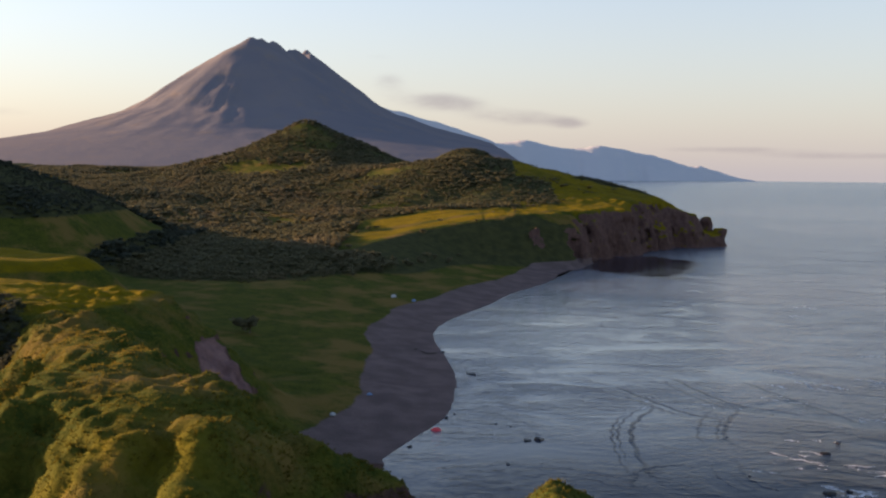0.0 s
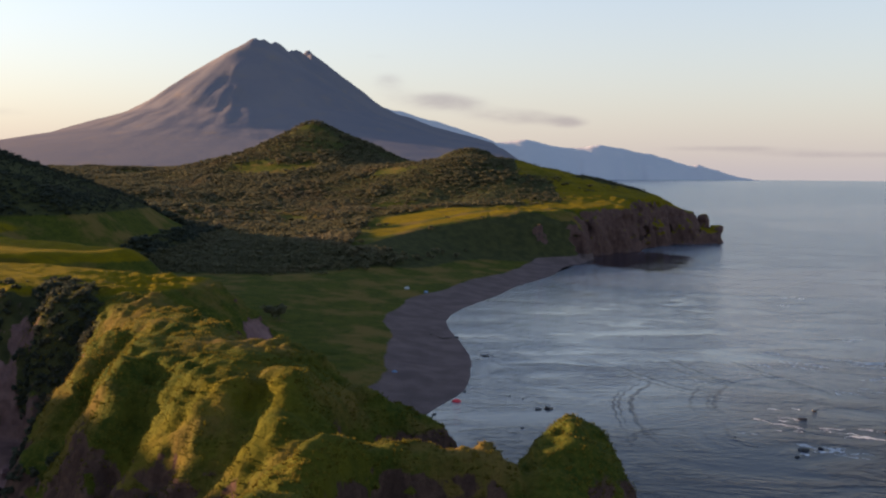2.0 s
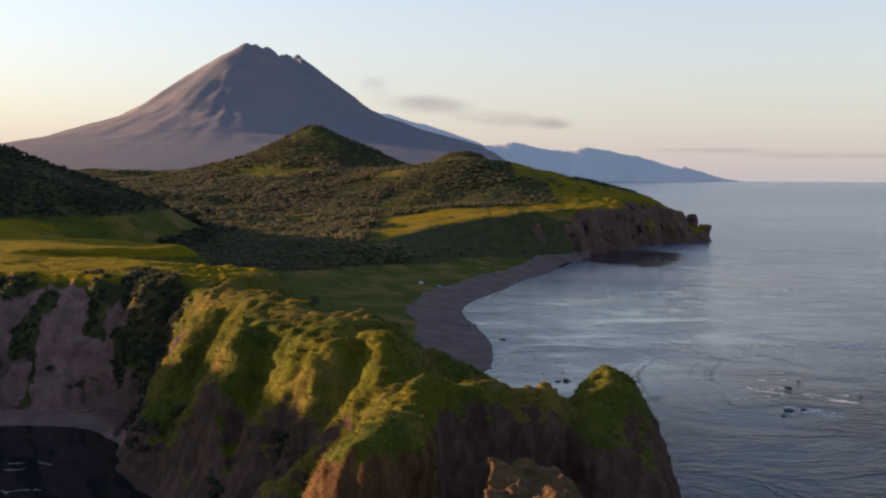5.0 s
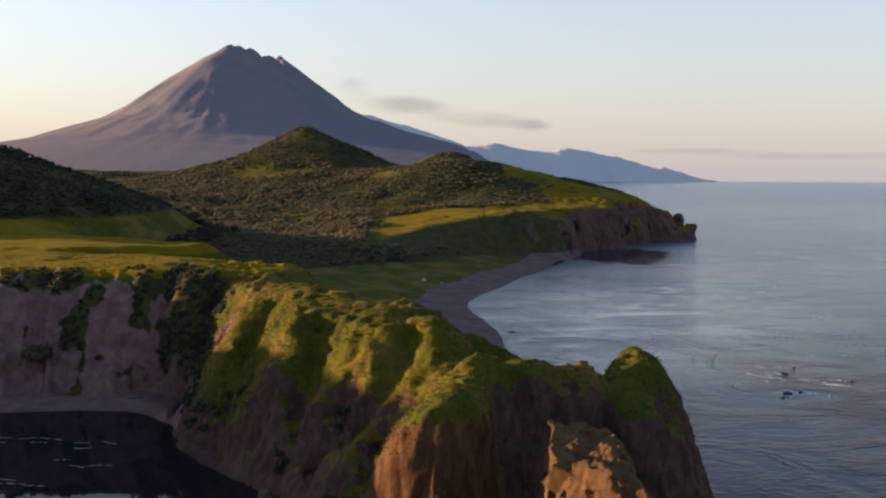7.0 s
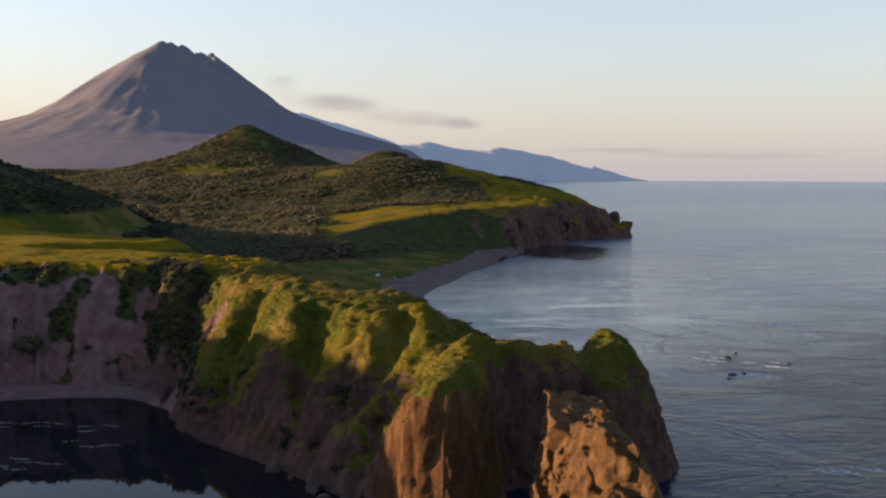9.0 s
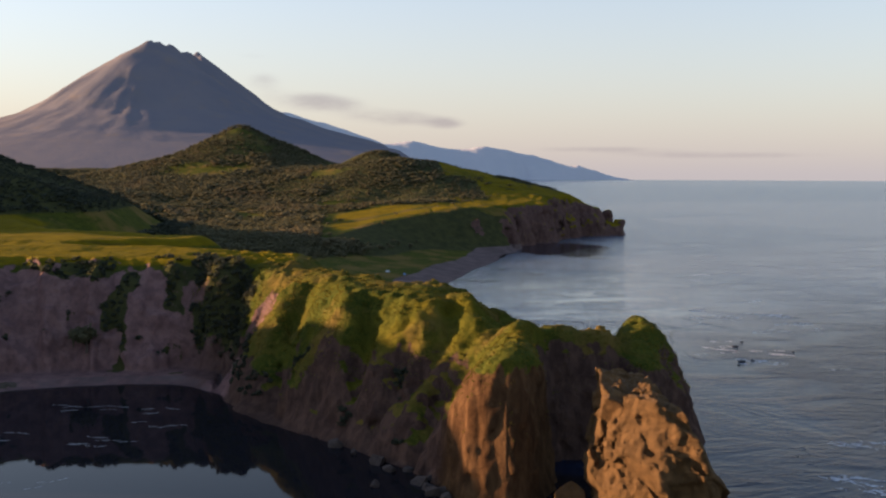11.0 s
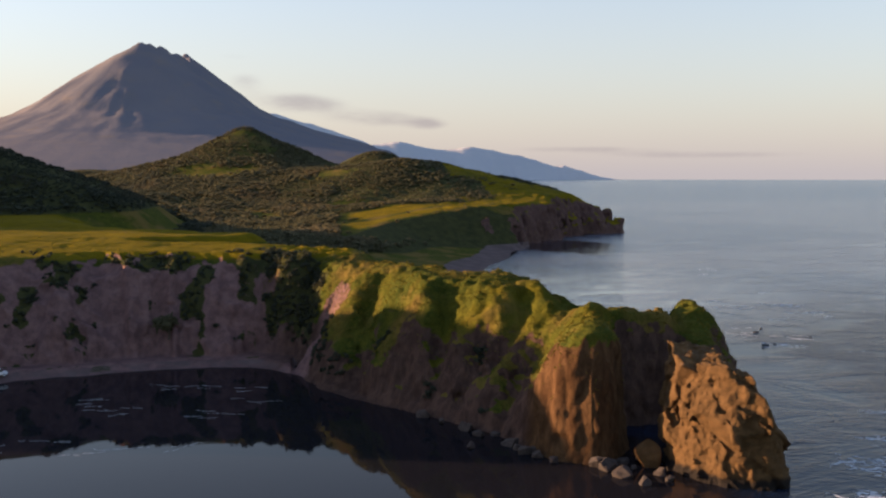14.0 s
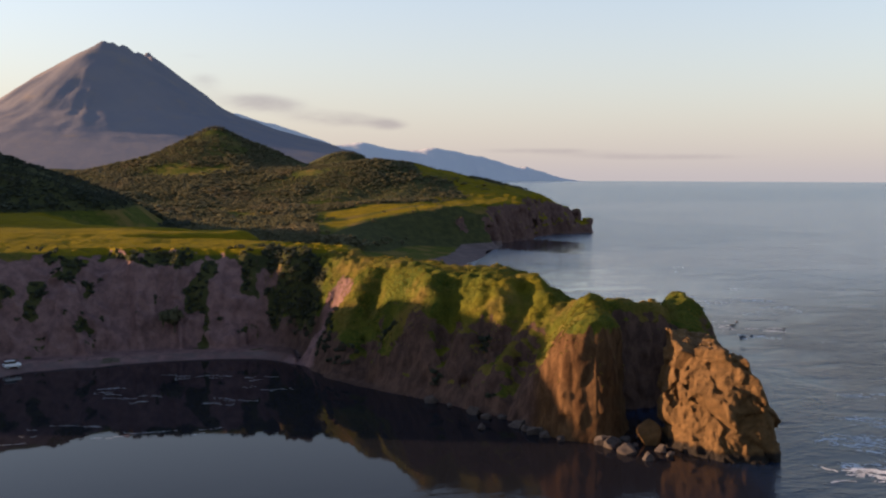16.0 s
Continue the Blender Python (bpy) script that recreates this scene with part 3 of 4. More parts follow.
def wood_cover(x, y, h):
    """How thickly the land is wooded, 0 to 1 and more."""
    clump = fbm(81, 3, x / 45, y / 45)
    valley = sstep(y, 385, 410) * sstep(-x + (y - 480) * 0.55, 10, 45) * sstep(17 + (y - 380) * 0.1 - h, -6, 4)
    band = fbm(83, 3, x / 95, y / 38)
    uphill = sstep(y, 520, 560) * (0.74 + 0.8 * clump + 0.9 * band)
    bare = ((h > 50) & (x > 45) & (y < 900)) | ((x > 70) & (y < 760))
    p = np.where(y < 530, valley * (1.1 + 0.6 * clump), uphill)
    p = np.where(open_field(x, y, h), 0.004, p)
    p = np.where(bare, 0.04, p)
    p = np.where(np.hypot((x + 131) / 22, (y - 930) / 34) < 1, 0.3, p)
    west = (x < -150) & (y < 520)
    return np.where(west, sstep(h, 31.5, 34) * sstep(y, 340, 365), p)


# ---- cover maps shared by the near and far ground ----
def cover(me, x, y, h, d, w, nz):
    steep = sstep(nz, 0.46, 0.66)
    beach = sstep(25 + 4 * fbm(46, 2, x / 40, y / 40) - d, 0, 7) * sstep(y, 160, 178) * sstep(4.6 - h, 0, 1.2) * sstep(606 - y, 0, 20)
    bay = sstep(1.9 - h, 0, 0.8) * sstep(-x, 76, 79) * (y < 200)
    beach = np.maximum(beach, 0.5 * bay)
    bare = 9 * np.maximum(sstep(9 - spur_distance(x, y), 0, 6), sstep(x, -19, -13) * (y < 112))
    upper = sstep(h + 3.5 * fbm(42, 3, x / 9, y / 9) - bare, 6, 11) * (x > -84) * (y < 165) * sstep(nz, 0.16, 0.32)
    head = sstep(14 - np.hypot(x + 22, y - 45), 0, 3)
    upper = upper * (1 - head * sstep(21.5 - h, 0, 3))
    grass = np.maximum(steep * sstep(h, 2.0 - 1.3 * sstep(y, 160, 175), 5.0 - 3.3 * sstep(y, 160, 175)) * (1 - head * sstep(21 - h, 0, 3)), upper * 0.9)
    west = sstep(-x, 74, 96) * (y < 210) * sstep(29.3 - h, 0, 1.5) * (1 - sstep(nz, 0.72, 0.84) * sstep(h, 23, 26))
    green_patch = cliff_plants(x, y, h)
    grass = grass * (1 - west) + west * green_patch * 0.7
    # overgrown gully, and the bare fan of earth beside it
    wild = sstep(1 - np.hypot((x + 80 + 0.35 * (y - 158)) / 8.5, (y - 160) / 20) + 0.6 * fbm(44, 3, x / 7, y / 7), 0.05, 0.35)
    fan = sstep(1 - (crest_line(x, y, SPURS[0][0])[0] + 1.5 * fbm(43, 2, x / 6, y / 6)) / 8.5, 0.0, 0.4) * sstep(24 - h, 0, 4) * (x > -92)
    grass = np.maximum(grass, 0.75 * wild * sstep(h, 4, 8)) * (1 - fan)
    scar = sstep(1 - np.hypot((x + 45 + 0.45 * (y - 184)) / 7, (y - 184) / 9) + 0.25 * fbm(47, 2, x / 6, y / 6), 0.05, 0.2) * sstep(h, 3.5, 5) * sstep(20 - h, 0, 2)
    grass = grass * (1 - scar)
    gold = sstep(-x, 54, 68) * sstep(y, 150, 172) * sstep(h, 25.5, 27.5) * sstep(390 - y, 0, 25) * sstep(34.5 - h, 0, 2)
    gold = np.maximum(gold, 0.36 * (y < 165))
    gold = np.maximum(gold, 0.7 * sstep(y, 600, 640) * sstep(x, 0, 30))
    t2, _ = poly_distance(x, y, FAR_TOP)
    back = y - 588 - 0.42 * x
    strips = sstep(back, 26, 14) * (1 - 0.9 * np.exp(-((back + 14 - 0.05 * x) / 5) ** 2))
    gold = np.maximum(gold, 0.95 * strips * sstep(t2, 0, 7) * (y > 500) * sstep(128 - x, 0, 10) * sstep(x, -62, -40))
    add_mask(me, "grass", grass)
    add_mask(me, "gold", gold)
    add_mask(me, "ochre", sstep(17 - np.hypot(x + 22, y - 47), 0, 5))
    # slope: dark green growth on the far slope, with its shade painted in
    slope = sstep(-t2, 0, 4) * sstep(46 + t2, 0, 12) * (y < 570) * (y > 440) * sstep(x, -62, -46)
    add_mask(me, "wood", np.maximum(np.maximum(wood_cover(x, y, h), 0.8 * slope), np.maximum(wild, west * green_patch)))
    add_mask(me, "sand", beach)
    # beyond y 450 the cliffs are paled by 0.3, haze put into their colour
    add_mask(me, "pale", np.maximum(np.maximum(np.maximum(west, scar), fan), 0.3 * (y > 450)))


# ---- ground: one sheet over the whole coast ----
NEAR_BOX = (-182.0, 32.0, 40.0, 232.0)
FAR_BOX = (14.0, 216.0, 452.0, 800.0)


def build_ground():
    ang = np.radians(np.concatenate([np.linspace(-86, -38, 70, endpoint=False), np.linspace(-38, 34, 520)]))
    rad = np.geomspace(95, 2300, 600)
    a, r = np.meshgrid(ang, rad, indexing="ij")
    x, y = -40 + r * np.sin(a), -60 + r * np.cos(a)
    h, d, w = land(x, y)
    x0, x1, y0, y1 = NEAR_BOX
    inset = np.minimum(np.minimum(x - x0, x1 - x), np.minimum(y - y0, y1 - y))
    x0, x1, y0, y1 = FAR_BOX
    inset2 = np.minimum(np.minimum(x - x0, x1 - x), np.minimum(y - y0, y1 - y)) * 0.5
    inset = np.maximum(inset, inset2)
    z = h - 3.0 * sstep(inset, 1, 6) - 5 * sstep(inset, 1, 6) * sstep(h, 3, 12)
    idx = np.arange(x.size).reshape(x.shape)
    f = np.stack([idx[:-1, :-1], idx[:-1, 1:], idx[1:, 1:], idx[1:, :-1]], -1).reshape(-1, 4)
    keep = (h.ravel()[f].max(1) > -2.0) & (inset.ravel()[f].min(1) < 9)
    f = f[keep][:, ::-1]
    verts = np.stack([x, y, z], -1).reshape(-1, 3)
    used, f = np.unique(f, return_inverse=True)
    f = f.reshape(-1, 4)
    verts = verts[used]
    me = mesh_object("ground", verts, f)
    n = vertex_normals(verts, f)
    cover(me, verts[:, 0], verts[:, 1], verts[:, 2], d.ravel()[used], w.ravel()[used], np.abs(n[:, 2]))
    me.materials.append(GROUND)
    return tagged(new("ground", me), "rolling green and golden coastal land with a dark sand beach", "ground", kind="structure")


def build_headland(box, step, grain, name, label):
    x0, x1, y0, y1 = box
    gx, gy = np.arange(x0, x1, step), np.arange(y0, y1, step)
    X, Y = np.meshgrid(gx, gy, indexing="ij")
    h, d, w = land(X, Y)
    gz = np.arange(-2.5, h.max() + 5, step)
    hx, hy = np.gradient(h, step)
    slope = np.sqrt(1 + hx * hx + hy * hy)
    lo, hi = h.copy(), h.copy()
    for _ in range(5):
        for ax in (0, 1):
            for k in (-1, 1):
                lo, hi = np.minimum(lo, np.roll(lo, k, ax)), np.maximum(hi, np.roll(hi, k, ax))
    f = (gz[None, None, :] - h[:, :, None]).clip(-2, 2)
    band = np.argwhere((gz[None, None, :] > lo[:, :, None] - 1.5) & (gz[None, None, :] < hi[:, :, None] + 1.5))
    bi, bj = band[:, 0], band[:, 1]
    bx, by, bz = gx[bi], gy[bj], gz[band[:, 2]]
    rocky = sstep(slope, 1.1, 1.8)[bi, bj] * (0.7 + 0.3 * sstep(bx, -95, -60))
    if grain == 1:
        rocky = rocky * (1 - 0.35 * sstep(bx, -86, -78)) * (1 - 0.6 * sstep(h, 13, 19)[bi, bj] * sstep(bx, -86, -78) * sstep(np.hypot(bx + 23, by - 46), 13, 18))
    bx, by, bz = bx / grain, by / grain, bz / grain
    # rock is pushed in and out sideways: buttresses, ledges, then small breaks
    rock = rocky > 0.02
    sx, sy, sz, bx, by, bz = bx, by, bz, bx[rock], by[rock], bz[rock]
    push = 1.9 * fbm(31, 3, bx / 7, by / 7, bz / 14) + 2.0 * (ridged(32, 3, bx / 4.2, by / 4.2, bz / 12) - 0.5) + 0.25 * fbm(34, 2, bx / 1.9, by / 1.9, bz / 1.7)
    push = push + 0.75 * blocks(36, bx / 2.6, by / 2.6, bz / 4.5) + 0.3 * blocks(37, bx / 1.2, by / 1.2, bz / 1.6)
    push = push * grain * (1 - 0.45 * sstep(15 - np.hypot(bx + 22, by - 47), 0, 4) * (grain == 1))
    if grain == 1:
        west = sstep(-bx, 82, 92)
        push = push * (1 - 0.4 * west) + west * 3.0 * (ridged(39, 2, bx / 6.5 + 0.5 * vnoise(40, bz / 6, bx / 9), by / 9, bz / 40) - 0.45)
        fluted = sstep(18 - np.hypot(bx + 22, by - 47), 0, 6)
        push = push + fluted * (2.3 * (ridged(48, 3, bx / 4.2, by / 4.2, bz / 24) - 0.5) + 0.5 * fbm(49, 2, bx / 1.6, by / 1.6, bz / 4))
    whole = np.zeros(len(sx))
    whole[rock] = push
    push, bx, by, bz = whole, sx, sy, sz
    gl = np.hypot(hx, hy) + 1e-3
    wx, wy = gx[bi] + push * rocky * (hx / gl)[bi, bj], gy[bj] + push * rocky * (hy / gl)[bi, bj]
    u, v = ((wx - x0) / step).clip(0, len(gx) - 1.001), ((wy - y0) / step).clip(0, len(gy) - 1.001)
    iu, iv = u.astype(int), v.astype(int)
    fu, fv = u - iu, v - iv
    hw = h[iu, iv] * (1 - fu) * (1 - fv) + h[iu + 1, iv] * fu * (1 - fv) + h[iu, iv + 1] * (1 - fu) * fv + h[iu + 1, iv + 1] * fu * fv
    mound = 0.9 * fbm(38, 2, bx / 10, by / 10, bz / 14) * sstep(d, 6, 12)[bi, bj] * (1 - sstep(-bx, 66, 84))
    tuft = mound * (grain == 1) + (fbm(33, 3, bx / 3.2, by / 3.2, bz / 3.2) * 1.25 + 0.6 * vnoise(35, bx / 1.4, by / 1.4, bz / 1.4)) * sstep(d, 2, 6)[bi, bj] * sstep(h, 3, 8)[bi, bj] * (1 - 0.75 * sstep(-bx, 70, 90))
    f[tuple(band.T)] = ((gz[band[:, 2]] - hw) - tuft).clip(-2, 2)
    verts, faces = largest_piece(*surface_nets(f, np.array([x0, y0, -2.5]), step))
    me = mesh_object(name, verts, faces)
    n = vertex_normals(verts, faces)
    i, j = ((verts[:, 0] - x0) / step).astype(int).clip(0, len(gx) - 1), ((verts[:, 1] - y0) / step).astype(int).clip(0, len(gy) - 1)
    soft = np.abs(n[:, 2]) * 0.55 + 0.45 / slope[i, j]
    cover(me, verts[:, 0], verts[:, 1], verts[:, 2], d[i, j], w[i, j], soft)
    me.materials.append(GROUND)
    if grain == 1:
        build_tufts(verts, n)
        build_scrub(verts, n)
    return tagged(new(name, me), label, "headland", kind="structure")


def build_stack():
    """The free-standing orange rock off the point."""
    step = 0.26
    gx, gy, gz = np.arange(-24, 15, step), np.arange(12, 58, step), np.arange(-2.5, 26, step)
    X, Y, Z = np.meshgrid(gx, gy, gz, indexing="ij")
    # a leaning block: high on the landward side, stepping down to the sea
    top = np.minimum(20.3 - 0.10 * (43 - Y).clip(0, None), 17.6 - 2.3 * (X + 2.2) - 0.5 * (28 - Y).clip(0, None)) + 1.1 * fbm(51, 3, X / 3.5, Y / 3.5)
    top = np.maximum(top, 8.2 - 1.6 * (X - 2.2).clip(0, None))
    side, _ = poly_distance(X[:, :, 0], Y[:, :, 0], [(-13, 38), (-12.3, 33), (-8.8, 27.4), (-5.2, 23.9), (-0.2, 22.4), (3.2, 25.5), (4.2, 35), (1, 44), (-7, 46.5), (-12, 44)])
    f = np.maximum(Z - top, 0.10 * Z - side[:, :, None])
    skin = np.argwhere(np.abs(f) < 2.8)
    X, Y, Z = gx[skin[:, 0]], gy[skin[:, 1]], gz[skin[:, 2]]
    f[tuple(skin.T)] += fbm(52, 2, X / 7, Y / 7, Z / 9) * 1.3 - (ridged(53, 2, X / 6 + Z / 11, Y / 6, Z / 12) - 0.5) * 0.6 + 1.15 * blocks(56, X / 4.6 + Z / 7, Y / 4.6, Z / 5.4) + 0.2 * blocks(57, X / 1.6, Y / 1.6, Z / 1.9) + fbm(55, 2, X / 0.8, Y / 0.8, Z / 0.8) * 0.2 + 0.3 * sstep(vnoise(59, X / 1.3, Y / 1.3, Z / 1.5), 0.4, 0.75) + 0.12 * blocks(54, X / 0.9, Y / 0.9, Z / 1.0)
    verts, faces = largest_piece(*surface_nets(f, np.array([gx[0], gy[0], gz[0]]), step))
    me = mesh_object("sea_stack", verts, faces)
    n = vertex_normals(verts, faces)
    add_mask(me, "grass", sstep(n[:, 2], 0.45, 0.85) * sstep(verts[:, 2], 15, 19) * 0.45)
    add_mask(me, "wet", sstep(1.9 + 0.7 * fbm(58, 2, verts[:, 0] / 2, verts[:, 1] / 2) - verts[:, 2], 0, 0.8))
    me.materials.append(STACK)
    return tagged(new("sea_rock", me), "orange-brown pitted rock stack standing in the sea", "rock")


def build_sea():
    ang = np.radians(np.concatenate([np.linspace(-40, 60, 400, endpoint=False), np.linspace(60, 320, 121)]))
    rad = np.concatenate([[0.0], np.geomspace(6, 4930, 330)])
    a, r = np.meshgrid(ang[:-1], rad, indexing="ij")
    x, y = -40 + r * np.sin(a), 20 + r * np.cos(a)
    z = 31.0 * ((r - 1500).clip(0, 2500) / 2500) ** 1.3
    idx = np.arange(x.size).reshape(x.shape)
    nxt = np.roll(idx, -1, 0)
    f = np.stack([idx[:, :-1], nxt[:, :-1], nxt[:, 1:], idx[:, 1:]], -1).reshape(-1, 4)[:, ::-1]
    verts = np.stack([x, y, z], -1).reshape(-1, 3)
    me = mesh_object("sea", verts, f)
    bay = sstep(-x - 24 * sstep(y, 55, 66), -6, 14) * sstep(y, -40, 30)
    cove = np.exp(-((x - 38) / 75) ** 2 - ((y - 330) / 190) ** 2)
    # still: smooth water, its colour darkened too for the cliff's reflection
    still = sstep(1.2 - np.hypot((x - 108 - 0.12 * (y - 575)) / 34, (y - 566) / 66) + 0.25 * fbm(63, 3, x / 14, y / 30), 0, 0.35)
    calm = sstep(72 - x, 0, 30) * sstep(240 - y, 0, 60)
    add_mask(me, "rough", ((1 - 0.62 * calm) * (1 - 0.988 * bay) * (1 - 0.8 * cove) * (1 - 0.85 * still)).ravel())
    # open water made paler and glossier, standing in for reflected sky
    add_mask(me, "sky_sheen", ((1 - bay) * sstep(y - 0.45 * (x - 20), 135, 260) * (0.78 + 0.22 * cove) * (1 - still)).ravel())
    add_mask(me, "foam", (sstep(x, 25, 60) * sstep(900 - np.hypot(x, y), 0, 500) * (y > -60)).ravel())
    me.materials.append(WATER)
    return tagged(new("water", me), "calm blue-grey sea with long ripples and reflections", "sea", kind="structure")


# ---- far mountains ----
def mountain_grid(name, x0, x1, nx, y0, y1, ny, height, mat, label, keep_above=-5):
    X, Y = np.meshgrid(np.linspace(x0, x1, nx), np.linspace(y0, y1, ny), indexing="ij")
    Z = height(X, Y)
    idx = np.arange(X.size).reshape(X.shape)
    f = np.stack([idx[:-1, :-1], idx[1:, :-1], idx[1:, 1:], idx[:-1, 1:]], -1).reshape(-1, 4)
    f = f[Z.ravel()[f].max(1) > keep_above]
    me = mesh_object(name, np.stack([X, Y, Z], -1).reshape(-1, 3), f)
    me.materials.append(mat)
    return tagged(new(name, me), label, "mountain", kind="structure")


def volcano_height(X, Y):
    ax, ay, bx, by = -482.0, 2385.0, -492.0, 3335.0
    th1, th2 = np.arctan2(X - ax, Y - ay), np.arctan2(X - bx, Y - by)
    r1, r2 = np.hypot(X - ax, Y - ay), np.hypot(X - bx, Y - by)
    rib = ridged(61, 3, th1 * 5.5 + r1 / 900, r1 / 620 + 3)
    g1 = np.interp(r1, [0, 50, 186, 295, 459, 595, 760, 920, 1060, 1300, 1900], [376, 341, 258, 190, 137, 112, 88, 62, 34, 10, 0])
    g2 = np.interp(r2, [0, 70, 200, 314, 466, 617, 900, 1400, 2200], [464, 388, 300, 243, 192, 155, 95, 40, 10])
    t = ((Y - ay) / (by - ay)).clip(0, 1)
    dx = np.abs(X - (ax + (bx - ax) * t) - 25 * np.sin(t * 9))
    spine = (364 + 84 * t - 24 * np.exp(-((t - 0.85) / 0.07) ** 2) + 5 * np.sin(t * 19) + 4 * np.sin(t * 47)) - 0.75 * dx - 0.8 * (ay - Y).clip(0, None) - 0.8 * (Y - by).clip(0, None)
    h = np.maximum(np.maximum(g1, g2), spine)
    amp = sstep(h, 70, 240)
    h = h + amp * (rib - 0.5) * 10 * sstep(r1, 50, 240) * (r1 < 900) + amp * 7 * fbm(62, 4, X / 90, Y / 90) * sstep(r1, 10, 60) * sstep(r2, 10, 60)
    return h - 0.55 * (X - 60 - 0.02 * Y).clip(0, None)


RIDGE_X = [-700, -325, -155, 64, 186, 308, 502, 648, 842, 1014, 1062, 1184, 1306, 1500]
RIDGE_Z = [380, 352, 306, 236, 198, 208, 174, 186, 150, 96, 106, 66, 42, 20]


def ridge_height(X, Y):
    crest = np.interp(X, RIDGE_X, RIDGE_Z) + 9 * fbm(71, 4, X / 75, Y / 300)
    back = np.abs(Y - 4300)
    return crest - back * 0.72 * (1 + 0.35 * ridged(72, 2, X / 170, Y / 500)) - 6


# ---- trees ----
def ico(level=1):
    bm = bmesh.new()
    bmesh.ops.create_icosphere(bm, subdivisions=level, radius=1)
    v = np.array([p.co[:] for p in bm.verts])
    f = np.array([[p.index for p in q.verts] for q in bm.faces])
    bm.free()
    return v, f


def tree_proto(seed, leaves, core_level=1, trunk=True, cores=2):
    """One tree about 1 high: tapered trunk with limbs, a lumpy inner crown and loose leaf clumps round it. Triangles only."""
    rng = np.random.default_rng(seed)
    lobes = [np.array([rng.normal(0, 0.17), rng.normal(0, 0.17), rng.uniform(0.42, 0.80)]) for _ in range(5)]
    size = rng.uniform(0.17, 0.27, 5)
    V, F = [], []
    cv, cf = ico(core_level)

    def put(v, f):
        F.append(f + sum(len(q) for q in V))
        V.append(v)

    for c, r in list(zip(lobes, size))[: cores]:
        put(cv * (1 + 0.2 * rng.normal(size=(len(cv), 1))).clip(0.7, 1.35) * r * (1.25 if cores == 1 else 0.95) * np.array([1.05, 1.05, 0.85]) + c, cf)
    n = leaves
    which = rng.integers(0, 5, n)
    way = rng.normal(size=(n, 3))
    way /= np.linalg.norm(way, axis=1, keepdims=True)
    mid = np.array(lobes)[which] + way * (size[which] * rng.uniform(0.7, 1.2, n))[:, None] * np.array([1.1, 1.1, 0.9])
    a = np.cross(way, rng.normal(size=(n, 3)))
    a /= np.linalg.norm(a, axis=1, keepdims=True)
    b = np.cross(way, a) + 0.6 * way * rng.normal(size=(n, 1))
    s = rng.uniform(0.06, 0.12, n)[:, None]
    put(np.stack([mid - a * s, mid + a * s, mid + b * s * 1.6], 1).reshape(-1, 3), np.arange(3 * n).reshape(-1, 3))
    if trunk:
        k = 5
        ring = np.array([[math.cos(2 * math.pi * i / k), math.sin(2 * math.pi * i / k), 0] for i in range(k)])
        for (p, q, r0, r1) in [((0, 0, -0.06), (0.02, 0.0, 0.5), 0.035, 0.02)] + [((0.01, 0, 0.28), tuple(c), 0.016, 0.006) for c in lobes[:2]]:
            v = np.concatenate([ring * r0 + np.array(p), ring * r1 + np.array(q)])
            put(v, np.array([[i, (i + 1) % k, k + i] for i in range(k)] + [[(i + 1) % k, k + (i + 1) % k, k + i] for i in range(k)]))
    return np.concatenate(V), np.concatenate(F)


def scatter(name, protos, which, places, heights, widths, turns, mat, smooth=False):
    """One mesh of many copies of a few shapes."""
    V, F, off = [], [], 0
    for k, (pv, pf) in enumerate(protos):
        sel = np.where(which == k)[0]
        if not len(sel):
            continue
        c, sn = np.cos(turns[sel])[:, None], np.sin(turns[sel])[:, None]
        x = (pv[None, :, 0] * c - pv[None, :, 1] * sn) * widths[sel][:, None] + places[sel, 0][:, None]
        y = (pv[None, :, 0] * sn + pv[None, :, 1] * c) * widths[sel][:, None] + places[sel, 1][:, None]
        z = pv[None, :, 2] * heights[sel][:, None] + places[sel, 2][:, None]
        V.append(np.stack([x, y, z], -1).reshape(-1, 3))
        F.append((pf[None] + (np.arange(len(sel)) * len(pv))[:, None, None] + off).reshape(-1, 3))
        off += len(sel) * len(pv)
    me = mesh_object(name, np.concatenate(V), np.concatenate(F), smooth)
    me.materials.append(mat)
    return me


